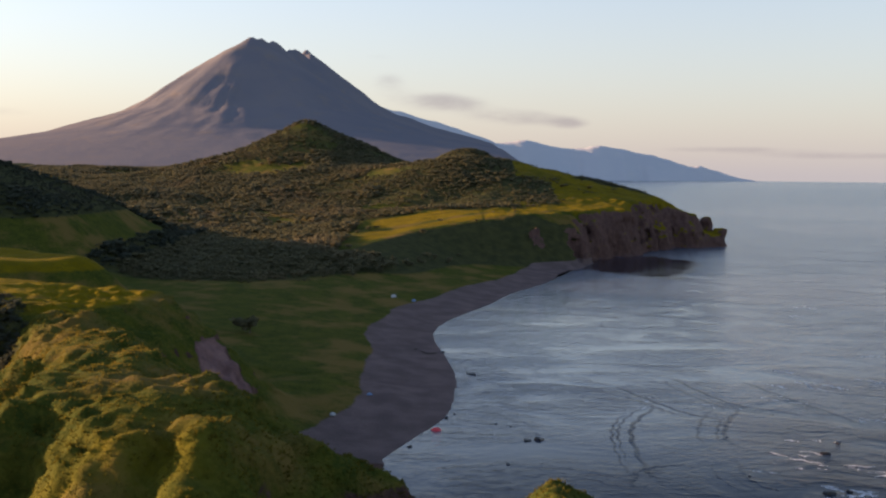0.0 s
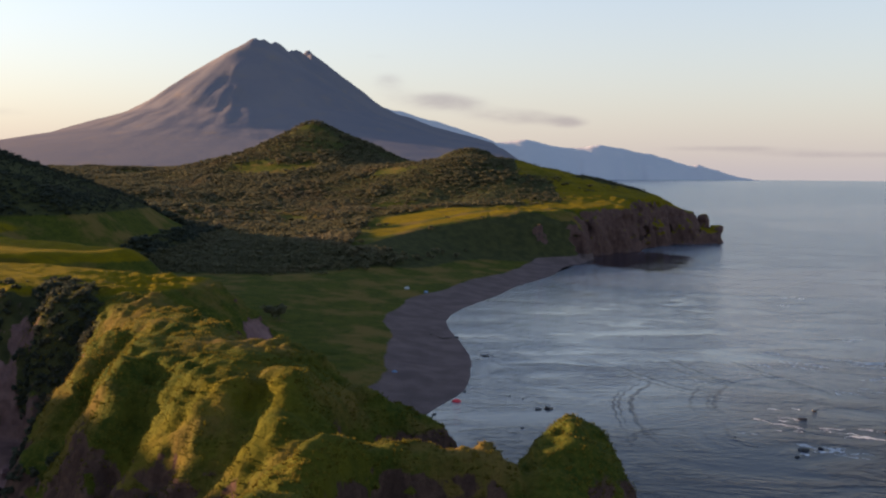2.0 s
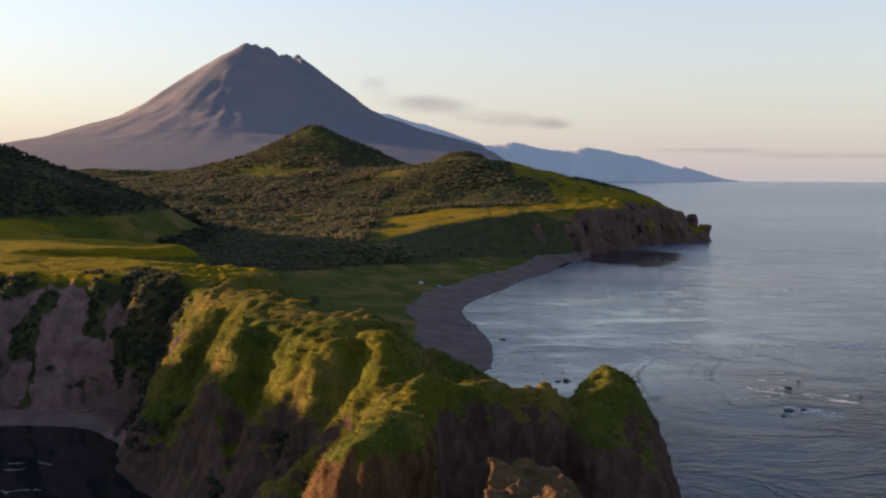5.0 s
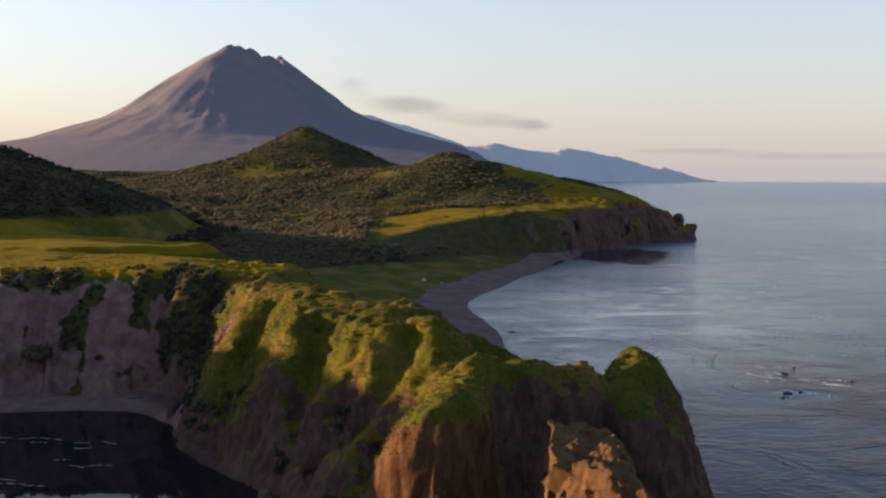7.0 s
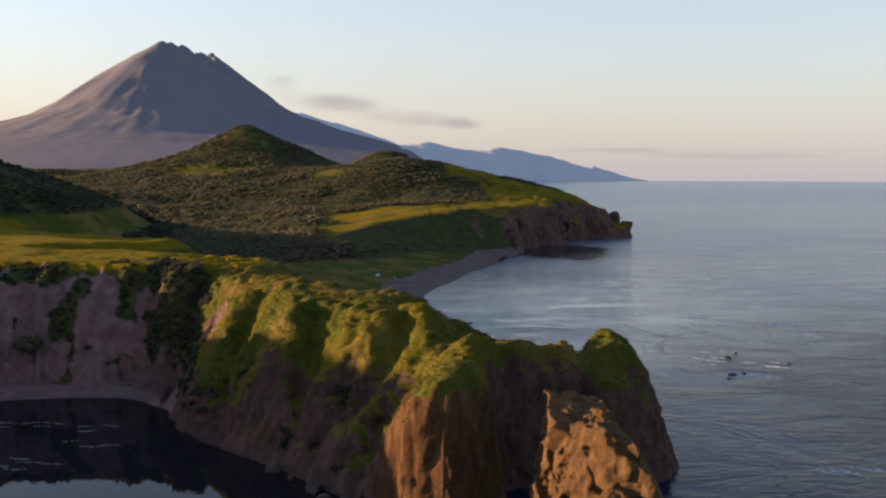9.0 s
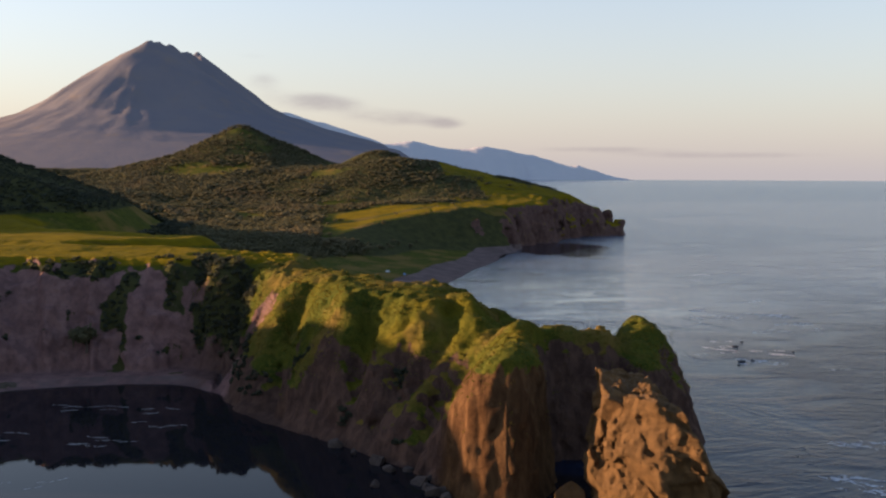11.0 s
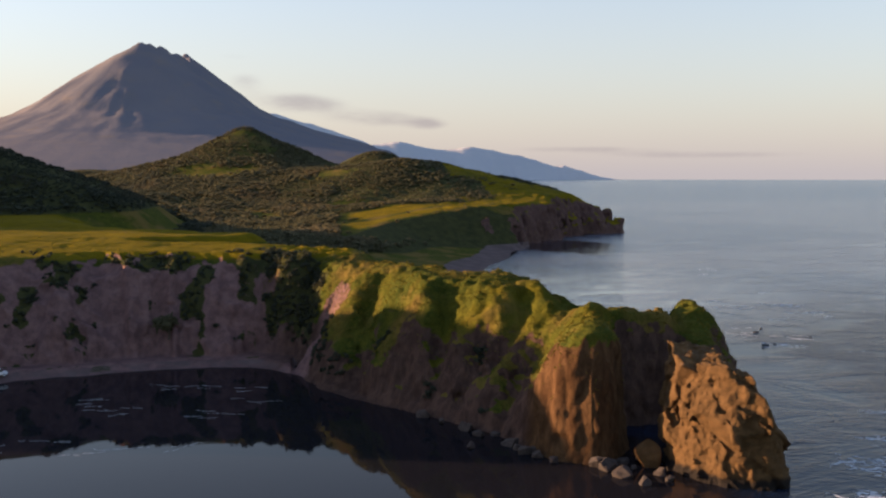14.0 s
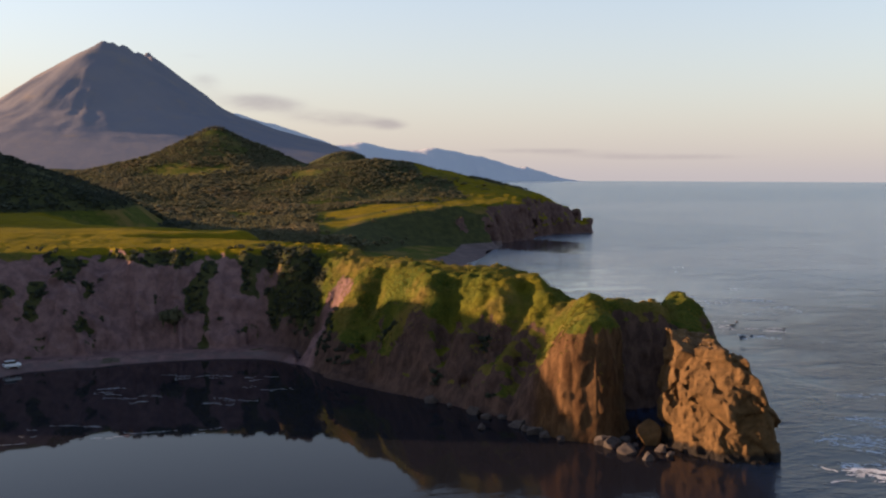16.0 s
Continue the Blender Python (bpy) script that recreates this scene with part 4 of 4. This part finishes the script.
def build_forest():
    rng = np.random.default_rng(5)
    n = 190000
    r = np.sqrt(rng.uniform(300 ** 2, 1350 ** 2, n))
    a = np.radians(rng.uniform(-36, 22, n))
    x, y = -40 + r * np.sin(a), -60 + r * np.cos(a)
    h, d, w = land(x, y)
    p = wood_cover(x, y, h)
    keep = (rng.uniform(size=n) < p * np.where(r < 700, 1.0, 0.75)) & (d > 45) & (h > 4)
    x, y, h, r = x[keep], y[keep], h[keep], r[keep]
    size = rng.uniform(2.2, 5.4, len(x)) * (0.8 + 0.35 * vnoise(82, x / 30, y / 30))
    size = size * np.where((x > -60) & (y > 600), 0.75, 1.0)
    size = size * np.where((y < 410) | ((x < -150) & (y < 520)), 0.5, 1.0)
    near = r < 640
    # trees on the western hillside use darker leaves: its shade put into colour
    west = (x < -140) & (y < 560)
    for name, sel, protos in (("near_wood", near & ~west, [tree_proto(k, 46) for k in range(5)]), ("hill_scrub", west, [tree_proto(k, 24, 1, False, 1) for k in range(5)]), ("far_wood", ~near & ~west, [tree_proto(20 + k, 15, 1, False, 1) for k in range(5)])):
        m = sel.sum()
        me = scatter(name, protos, rng.integers(0, 5, m), np.stack([x, y, h - 0.2], -1)[sel], size[sel] * (0.82 if name == "far_wood" else 1), size[sel] * rng.uniform(1.2, 1.7, m), rng.uniform(0, 6.28, m), SCRUB if name == "hill_scrub" else LEAVES)
        label = {"near_wood": "dense low birch wood on the valley floor", "hill_scrub": "dark low scrub covering the shaded hillside", "far_wood": "dense green and ochre woodland on far hills"}[name]
        tagged(new(name, me), label, "woodland", kind="stuff")


# ---- grass tufts on the headland ----
def blade_proto(seed, blades=7):
    rng = np.random.default_rng(seed)
    V, F = [], []
    for k in range(blades):
        t, lean = rng.uniform(0, 6.28), rng.uniform(0.25, 0.9)
        side = np.array([-math.sin(t), math.cos(t), 0]) * rng.uniform(0.10, 0.2)
        out = np.array([math.cos(t), math.sin(t), 0])
        base = out * rng.uniform(0, 0.25)
        tip = base + out * lean * 0.7 + np.array([0, 0, rng.uniform(0.6, 1.0)])
        V.append(np.stack([base - side, base + side, tip]))
        F.append([3 * k, 3 * k + 1, 3 * k + 2])
    return np.concatenate(V), np.array(F)


def build_tufts(verts, normals):
    rng = np.random.default_rng(9)
    x, y, z = verts.T
    lush = fbm(91, 3, x / 4, y / 4)
    ok = (z > 11 + 3 * lush) & (normals[:, 2] > 0.30) & (x > -88) & (y < 165)
    table = (z > 27) & (normals[:, 2] > 0.8) & (x <= -70) & (y > 150)
    i = np.concatenate([rng.choice(np.where(ok)[0], 34000), rng.choice(np.where(table)[0], 2500)])
    p = verts[i] + rng.uniform(-0.3, 0.3, (len(i), 3)) * np.array([1, 1, 0])
    s = rng.uniform(0.16, 0.34, len(i)) * (1 + 0.5 * lush[i])
    protos = [blade_proto(k) for k in range(4)]
    me = scatter("grass", protos, rng.integers(0, 4, len(i)), p - np.array([0, 0, 0.1]), s, s * 1.3, rng.uniform(0, 6.28, len(i)), TUFT)
    tagged(new("grass", me), "long tufted grass bent over the headland top", "grass", kind="stuff")


def build_scrub(verts, normals):
    rng = np.random.default_rng(12)
    x, y, z = verts.T
    patch = cliff_plants(x, y, z)
    wild = sstep(1 - np.hypot((x + 80 + 0.35 * (y - 158)) / 8.5, (y - 160) / 20) + 0.6 * fbm(44, 3, x / 7, y / 7), 0.05, 0.4)
    shade = (wild > 0.35) & (z > 5) & (z < 28.5)
    spots = (patch > 0.5) & (x < -92) & (z > 4) & (z < 28.5) & (y < 185)
    foot = (fbm(45, 3, x / 6, y / 6) > 0.3) & (x > -75) & (x < -36) & (z > 3) & (z < 15) & (y < 130)
    i = np.concatenate([rng.choice(np.where(q)[0], n) for q, n in ((shade, 520), (spots, 420), (foot, 170))])
    s = rng.uniform(0.6, 1.7, len(i))
    me = scatter("scrub", [tree_proto(30 + k, 60) for k in range(4)], rng.integers(0, 4, len(i)), verts[i] - np.array([0, 0, 0.5]), s, s * rng.uniform(1.1, 1.6, len(i)), rng.uniform(0, 6.28, len(i)), SCRUB)
    tagged(new("scrub", me), "dark green scrub clinging to the cliff", "scrub", kind="stuff")


# ---- loose rocks ----
def boulder(seed, size, flat=0.75):
    """A broken block with worn edges."""
    rng = random.Random(seed)
    bm = bmesh.new()
    for _ in range(15):
        p = Vector((rng.gauss(0, 1), rng.gauss(0, 1), rng.gauss(0, 1))).normalized() * rng.uniform(0.8, 1.15)
        bm.verts.new((p.x * rng.uniform(0.9, 1.2), p.y * 0.9, p.z * flat))
    bmesh.ops.convex_hull(bm, input=bm.verts)
    bmesh.ops.delete(bm, geom=[v for v in bm.verts if not v.link_faces], context="VERTS")
    bmesh.ops.bevel(bm, geom=list(bm.edges), offset=0.09, segments=1, affect="EDGES", clamp_overlap=True)
    bmesh.ops.subdivide_edges(bm, edges=list(bm.edges), cuts=1, use_grid_fill=True)
    for v in bm.verts:
        v.co = (v.co + noise.noise_vector(v.co * 2.1 + Vector((seed, 0, 0))) * 0.07) * size
    me = bpy.data.meshes.new("boulder")
    bm.to_mesh(me)
    bm.free()
    return me


def build_boulders():
    rng = random.Random(4)
    spots = [(-44.6, 55), (-38.4, 57), (-37.2, 55.5), (-35.2, 57.8), (-34.3, 50.2), (-36, 52.5), (-33.5, 47.3), (-41.8, 63.5), (-31.4, 43.9), (-43.5, 68), (-35.6, 48.8),
             (-22.9, 38.6), (-21.6, 40.6), (-21.8, 33.8), (-19.6, 29.4), (-15.2, 33.6), (-18.6, 38), (-19.6, 41.2), (-16, 43), (-47.5, 74.5), (-51, 79.5), (-24, 40.3), (-38.5, 63), (-14.8, 30.4)]
    for k, (x, y) in enumerate(spots):
        me = boulder(k + 1, rng.choice((0.9, 1.1, 1.4, 1.8, 2.2)) * rng.uniform(0.85, 1.15), 0.85)
        me.materials.append(ROCK)
        ob = tagged(new("boulder", me), "grey-brown boulder lying at the cliff foot", "boulder", "fallen boulders")
        ob.matrix_world = pose(x, y, 0.25, 0, 0, rng.uniform(0, 360))
    me = boulder(40, 2.3, 1.7)
    me.materials.append(STACK)
    add_mask(me, "grass", np.full(len(me.vertices), 0.25))
    ob = tagged(new("boulder", me), "tall ochre lichen-covered rock beside the sea stack", "boulder", "fallen boulders")
    ob.matrix_world = pose(-15.7, 38.4, 1.9)
    for k, (x, y, s) in enumerate([(-4, 280, 1.6), (4, 249, 2.2), (-2.3, 203, 1.2), (8, 198, 0.7), (16, 186, 2.4), (13.6, 185.4, 1.6), (9, 169, 0.8), (-9, 180, 1.0),
                                   (69, 179, 1.9), (61, 155, 2.2), (64.5, 156, 1.3), (58, 150, 1.0), (74, 186, 1.2), (-0.5, 206, 0.8), (11, 196, 0.5), (82, 168, 1.0)]):
        me = boulder(60 + k, s * 0.6, 0.4)
        me.materials.append(WETROCK)
        ob = tagged(new("sea_rock", me), "low dark wet rock breaking the water", "rock", "rocks awash")
        ob.matrix_world = pose(x, y, 0.1, 0, 0, rng.uniform(-25, 25))


def foam_line(bm, rng, x, y, turn, length, width):
    """One broken, wavering streak of foam lying on the water."""
    n = max(6, int(length / 0.6))
    last, bend, phase = None, rng.uniform(-1.0, 1.0), rng.uniform(0, 6)
    c, s = math.cos(turn), math.sin(turn)
    for i in range(n + 1):
        t = i / n - 0.5
        u, v = t * length, bend * length * t * t + 0.35 * width * math.sin(phase + i * 1.3) + rng.uniform(-0.15, 0.15)
        half = width * (1 - (2 * t) ** 2) * rng.uniform(0.15, 1.0) * 0.5 + 0.02
        pair = [bm.verts.new((x + u * c - (v + k * half) * s, y + u * s + (v + k * half) * c, 0.035 + 0.02 * (k > 0))) for k in (-1, 1)]
        if last and rng.random() > 0.16:
            bm.faces.new((last[0], pair[0], pair[1], last[1]))
        last = pair


def build_foam():
    rng = random.Random(8)
    bm = bmesh.new()
    for x, y in [(-108, 117), (-97, 115), (-90, 111), (-118, 96), (-113, 91), (-101, 88), (-92, 86), (-86, 100), (-125, 104)]:
        for _ in range(3):
            foam_line(bm, rng, x + rng.uniform(-5, 5), y + rng.uniform(-3, 3), rng.uniform(-0.5, 0.25), rng.uniform(1.5, 6), rng.uniform(0.04, 0.14))
    for x, y in [(-133, 60), (-120, 67), (-129, 68), (-110, 63), (-100, 60), (-118, 61)]:
        for _ in range(2):
            foam_line(bm, rng, x + rng.uniform(-6, 6), y + rng.uniform(-3, 3), rng.uniform(-0.2, 0.5), rng.uniform(2, 7), rng.uniform(0.04, 0.14))
    for x, y in [(77, 224), (87, 203), (66, 188), (66, 178), (65, 171), (65, 156), (84, 259), (105, 245), (127, 365), (139, 390), (111, 237), (110, 210), (38, 51), (95, 205), (120, 280)]:
        for _ in range(3):
            foam_line(bm, rng, x + rng.gauss(0, 2), y + rng.gauss(0, 2), rng.uniform(-0.9, -0.1), rng.uniform(1.5, 6), rng.uniform(0.2, 0.8))
    for x, y, n in [(26, 33, 34), (17, 16, 34), (107, 221, 10), (110, 241, 16), (64, 153.5, 9), (72, 168, 8), (31, 24, 16), (50, 70, 10), (38, 47, 14), (85, 240, 8)]:
        for _ in range(n):
            foam_line(bm, rng, x + rng.gauss(0, 4), y + rng.gauss(0, 3), rng.uniform(-1.2, 0.2), rng.uniform(2, 8), rng.uniform(0.4, 1.3))
    me = bpy.data.meshes.new("foam")
    bm.to_mesh(me)
    bm.free()
    me.materials.append(FOAM)
    tagged(new("foam", me), "thin white foam streaks drifting on the sea", "foam", kind="stuff")


# long low wave crests that cross the calm water off the point
CRESTS = [((38, 236), (44, 220), (50, 208), (58, 202)), ((54, 246), (58, 228), (63, 216), (71, 211), (74, 207)), ((62, 214), (56, 202), (52, 189), (53, 183)),
          ((43, 215), (36, 201), (33, 188), (32, 168), (34, 154)), ((50, 174), (49, 163), (52, 156), (60, 157)), ((29, 157), (32, 166), (36, 169), (41, 170)),
          ((71, 243), (76, 226), (81, 211), (84, 200)), ((37, 85), (37, 72), (35, 64), (29, 55), (24, 45), (14, 35)), ((15, 49), (18, 50), (20, 49)),
          ((36, 108), (37, 98), (38, 95))]


def build_crests():
    rng = random.Random(15)
    bm = bmesh.new()
    for line in CRESTS:
        pts = [Vector((*p, 0)) for p in line]
        for k in range(3):
            off = (k - rng.uniform(0, 1)) * rng.uniform(1.0, 2.2)
            start, stop = rng.uniform(0, 0.3) * (k > 0), 1 - rng.uniform(0, 0.4) * (k > 0)
            high, wide = (0.11, 0.75) if k == 0 else (0.06, 0.5)
            last, n = None, 14 * (len(pts) - 1)
            for i in range(n + 1):
                t = (start + (stop - start) * i / n) * (len(pts) - 1)
                j = min(int(t), len(pts) - 2)
                p0, p1, p2, p3 = pts[max(j - 1, 0)], pts[j], pts[j + 1], pts[min(j + 2, len(pts) - 1)]
                u = t - j
                at = 0.5 * (2 * p1 + (p2 - p0) * u + (2 * p0 - 5 * p1 + 4 * p2 - p3) * u * u + (3 * p1 - p0 - 3 * p2 + p3) * u ** 3)
                side = (p2 - p1).normalized().cross(Vector((0, 0, 1)))
                at = at + side * (off + 0.25 * math.sin(i * 0.9 + k))
                fade = math.sin(math.pi * min(1, max(0, i / n)) ** 0.8) ** 0.5 * rng.uniform(0.6, 1)
                row = [bm.verts.new(at + side * wide * q + Vector((0, 0, z * fade - 0.02))) for q, z in ((-1, 0), (-0.4, high * 0.7), (0, high), (0.35, high * 0.55), (0.8, 0))]
                if last:
                    for a in range(4):
                        bm.faces.new((last[a], last[a + 1], row[a + 1], row[a])).smooth = True
                last = row
    me = bpy.data.meshes.new("wave_crests")
    bm.to_mesh(me)
    bm.free()
    add_mask(me, "rough", np.full(len(me.vertices), 0.3))
    me.materials.append(WATER)
    tagged(new("wave_crests", me), "thin curved wave crests on calm water", "waves", kind="stuff")


# ---- small things on the beaches ----
def part(name, bm, mat, parent, label=""):
    me = bpy.data.meshes.new(name)
    bm.to_mesh(me)
    bm.free()
    me.materials.append(mat)
    ob = new(name, me)
    ob.parent = parent
    return tagged(ob, label)


def box(bm, sx, sy, sz, at, bevel=0.0, taper=1.0):
    made = bmesh.ops.create_cube(bm, size=1)["verts"]
    for v in made:
        k = taper if v.co.z > 0 else 1.0
        v.co = Vector((v.co.x * sx * k, v.co.y * sy * (0.5 + 0.5 * k), v.co.z * sz)) + Vector(at)
    if bevel:
        edges = list({e for v in made for e in v.link_edges})
        bmesh.ops.bevel(bm, geom=edges, offset=bevel, segments=2, affect="EDGES")


def build_car(x, y, z, turn):
    """A pale off-road car, front along +x."""
    car = tagged(new("car"), "white off-road car parked on the shingle beach", "car")
    bm = bmesh.new()
    box(bm, 4.2, 1.75, 0.75, (0, 0, 0.85), 0.12)
    body = part("body", bm, CARPAINT, car)
    bm = bmesh.new()
    box(bm, 2.9, 1.62, 0.72, (-0.45, 0, 1.56), 0.10, 0.84)
    part("cabin", bm, GLASS, car, "dark glazed cabin")
    bm = bmesh.new()
    box(bm, 2.35, 1.42, 0.07, (-0.45, 0, 1.94), 0.03)
    part("roof", bm, CARPAINT, car)
    for sx in (1.3, -1.3):
        for sy in (0.82, -0.82):
            bm = bmesh.new()
            bmesh.ops.create_cone(bm, cap_ends=True, segments=20, radius1=0.38, radius2=0.38, depth=0.26, matrix=Matrix.Translation((sx, sy, 0.38)) @ Matrix.Rotation(radians(90), 4, "X"))
            wheel = part("wheel", bm, TYRE, car, "black rubber tyre")
            bm = bmesh.new()
            bmesh.ops.create_cone(bm, cap_ends=True, segments=16, radius1=0.2, radius2=0.2, depth=0.28, matrix=Matrix.Translation((sx, sy, 0.38)) @ Matrix.Rotation(radians(90), 4, "X"))
            part("rim", bm, CARPAINT, wheel)
    for sy in (0.6, -0.6):
        bm = bmesh.new()
        box(bm, 0.06, 0.26, 0.18, (2.1, sy, 0.98), 0.03)
        part("headlight", bm, GLASS, car)
    bm = bmesh.new()
    box(bm, 0.12, 1.7, 0.2, (2.12, 0, 0.6), 0.05)
    part("bumper", bm, TYRE, car)
    car.matrix_world = pose(x, y, z, 0, 0, turn)


def build_tent(x, y, z, turn, mat, label, size=1.0):
    """A dome tent: a shell of four sagging panels over two crossed poles, with a door flap."""
    tent = tagged(new("tent"), label, "tent")
    bm = bmesh.new()
    rings, seg = 7, 24
    rows = []
    for i in range(rings):
        e = math.pi / 2 * i / rings
        row = []
        for j in range(seg):
            t = 2 * math.pi * j / seg
            r = math.cos(e) * (1.15 - 0.13 * math.cos(4 * t) ** 2) * (1 - 0.06 * math.cos(4 * t))
            row.append(bm.verts.new((r * math.cos(t) * 1.15, r * math.sin(t), math.sin(e) * 1.15)))
        rows.append(row)
    apex = bm.verts.new((0, 0, 1.16))
    for i in range(rings - 1):
        for j in range(seg):
            bm.faces.new((rows[i][j], rows[i][(j + 1) % seg], rows[i + 1][(j + 1) % seg], rows[i + 1][j]))
    for j in range(seg):
        bm.faces.new((rows[-1][j], rows[-1][(j + 1) % seg], apex))
    part("shell", bm, mat, tent)
    bm = bmesh.new()
    box(bm, 0.05, 0.7, 0.75, (1.12, 0, 0.36), 0.02, 0.6)
    part("door", bm, TYRE, tent, "dark zipped door flap")
    tent.matrix_world = pose(x, y, z, 0, 0, turn) @ Matrix.Scale(size, 4)


def build_log(x, y, length, turn, label):
    """A bleached, slightly bent log with a broken branch stub."""
    log = tagged(new("driftwood"), label, "driftwood", "driftwood on the beach")
    for name, spine, r0, r1 in (("trunk", [(-0.5, 0, 0), (-0.2, 0.03, 0.01), (0.15, -0.02, 0), (0.5, 0.04, 0.02)], 0.06, 0.035), ("branch", [(0.1, -0.02, 0.03), (0.2, 0.08, 0.09)], 0.03, 0.012)):
        bm = bmesh.new()
        rows = []
        for k, p in enumerate(spine):
            r = (r0 + (r1 - r0) * k / (len(spine) - 1)) * length
            rows.append([bm.verts.new((p[0] * length, p[1] * length + r * math.cos(a), p[2] * length + r * math.sin(a) + r0 * length * 0.8)) for a in (2 * math.pi * i / 9 for i in range(9))])
        for a, b in zip(rows, rows[1:]):
            for i in range(9):
                bm.faces.new((a[i], a[(i + 1) % 9], b[(i + 1) % 9], b[i])).smooth = True
        bm.faces.new(rows[0][::-1])
        bm.faces.new(rows[-1])
        part(name, bm, DRIFT, log)
    log.matrix_world = pose(x, y, ground_at(x, y), 0, 0, turn)


def ground_at(x, y):
    return float(land(np.array([x], float), np.array([y], float))[0][0])


def build_shrub(x, y, size, label, seed):
    shrub = tagged(new("shrub"), label, "shrub", "shrubs")
    for name, keep in (("crown", True), ("trunk", False)):
        v, f = tree_proto(seed, 220, 2)
        stem = 3 * 10
        f = f[:-stem] if keep else f[-stem:-stem + 10]
        used, f = np.unique(f, return_inverse=True)
        v, f = v[used], f.reshape(-1, 3)
        me = mesh_object(name, v * np.array([1.2, 1.2, 1.0]) * size, f, False)
        me.materials.append(LEAVES if keep else BARK)
        ob = new(name, me)
        ob.parent = shrub
    shrub.matrix_world = pose(x, y, ground_at(x, y) - 0.3, 0, 0, seed * 40)


build_sea()
build_ground()
build_headland(NEAR_BOX, 0.62, 1, "headland", "grass-topped brown rock headland with bare eroded cliffs")
build_headland(FAR_BOX, 1.5, 2.6, "far_headland", "distant rock headland with dark cliffs and golden grass")
build_stack()
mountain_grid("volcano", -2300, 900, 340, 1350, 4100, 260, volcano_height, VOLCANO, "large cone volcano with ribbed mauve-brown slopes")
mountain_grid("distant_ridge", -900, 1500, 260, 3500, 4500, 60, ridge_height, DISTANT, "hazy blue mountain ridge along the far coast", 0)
build_forest()
build_boulders()
build_car(-151.5, 130.5, ground_at(-151.5, 130.5), 30)
build_tent(-4.2, 192.5, ground_at(-4.2, 192.5), 200, RED, "small bright red dome tent pitched on dark sand")
build_tent(-24, 381, ground_at(-24, 381), 40, PALE, "small pale canvas tent at the beach edge", 0.95)
build_tent(-16, 376, ground_at(-16, 376), 80, BLUE, "low blue tarpaulin shelter at the beach edge", 0.8)
build_tent(-25.5, 196, ground_at(-25.5, 196), 120, PALE, "low pale tarpaulin shelter at the meadow edge", 0.55)
build_tent(-19.5, 215, ground_at(-19.5, 215), 20, BLUE, "small pale blue tent on the upper beach", 0.6)
for spot in ((-7, 277, 3.5, 20), (-9.5, 279, 3.0, 110), (-11.5, 283, 2.6, 70), (26, 402, 4.0, 15), (8, 352, 3.2, 160), (4.5, 353, 2.4, 40)):
    build_log(*spot, "dark weathered driftwood log lying on the sand")
build_shrub(-113, 152, 7.5, "dark leafy shrub at the cliff foot", 1)
build_shrub(-59, 277, 5.5, "dark round shrub alone in the meadow", 2)
build_foam()
build_crests()
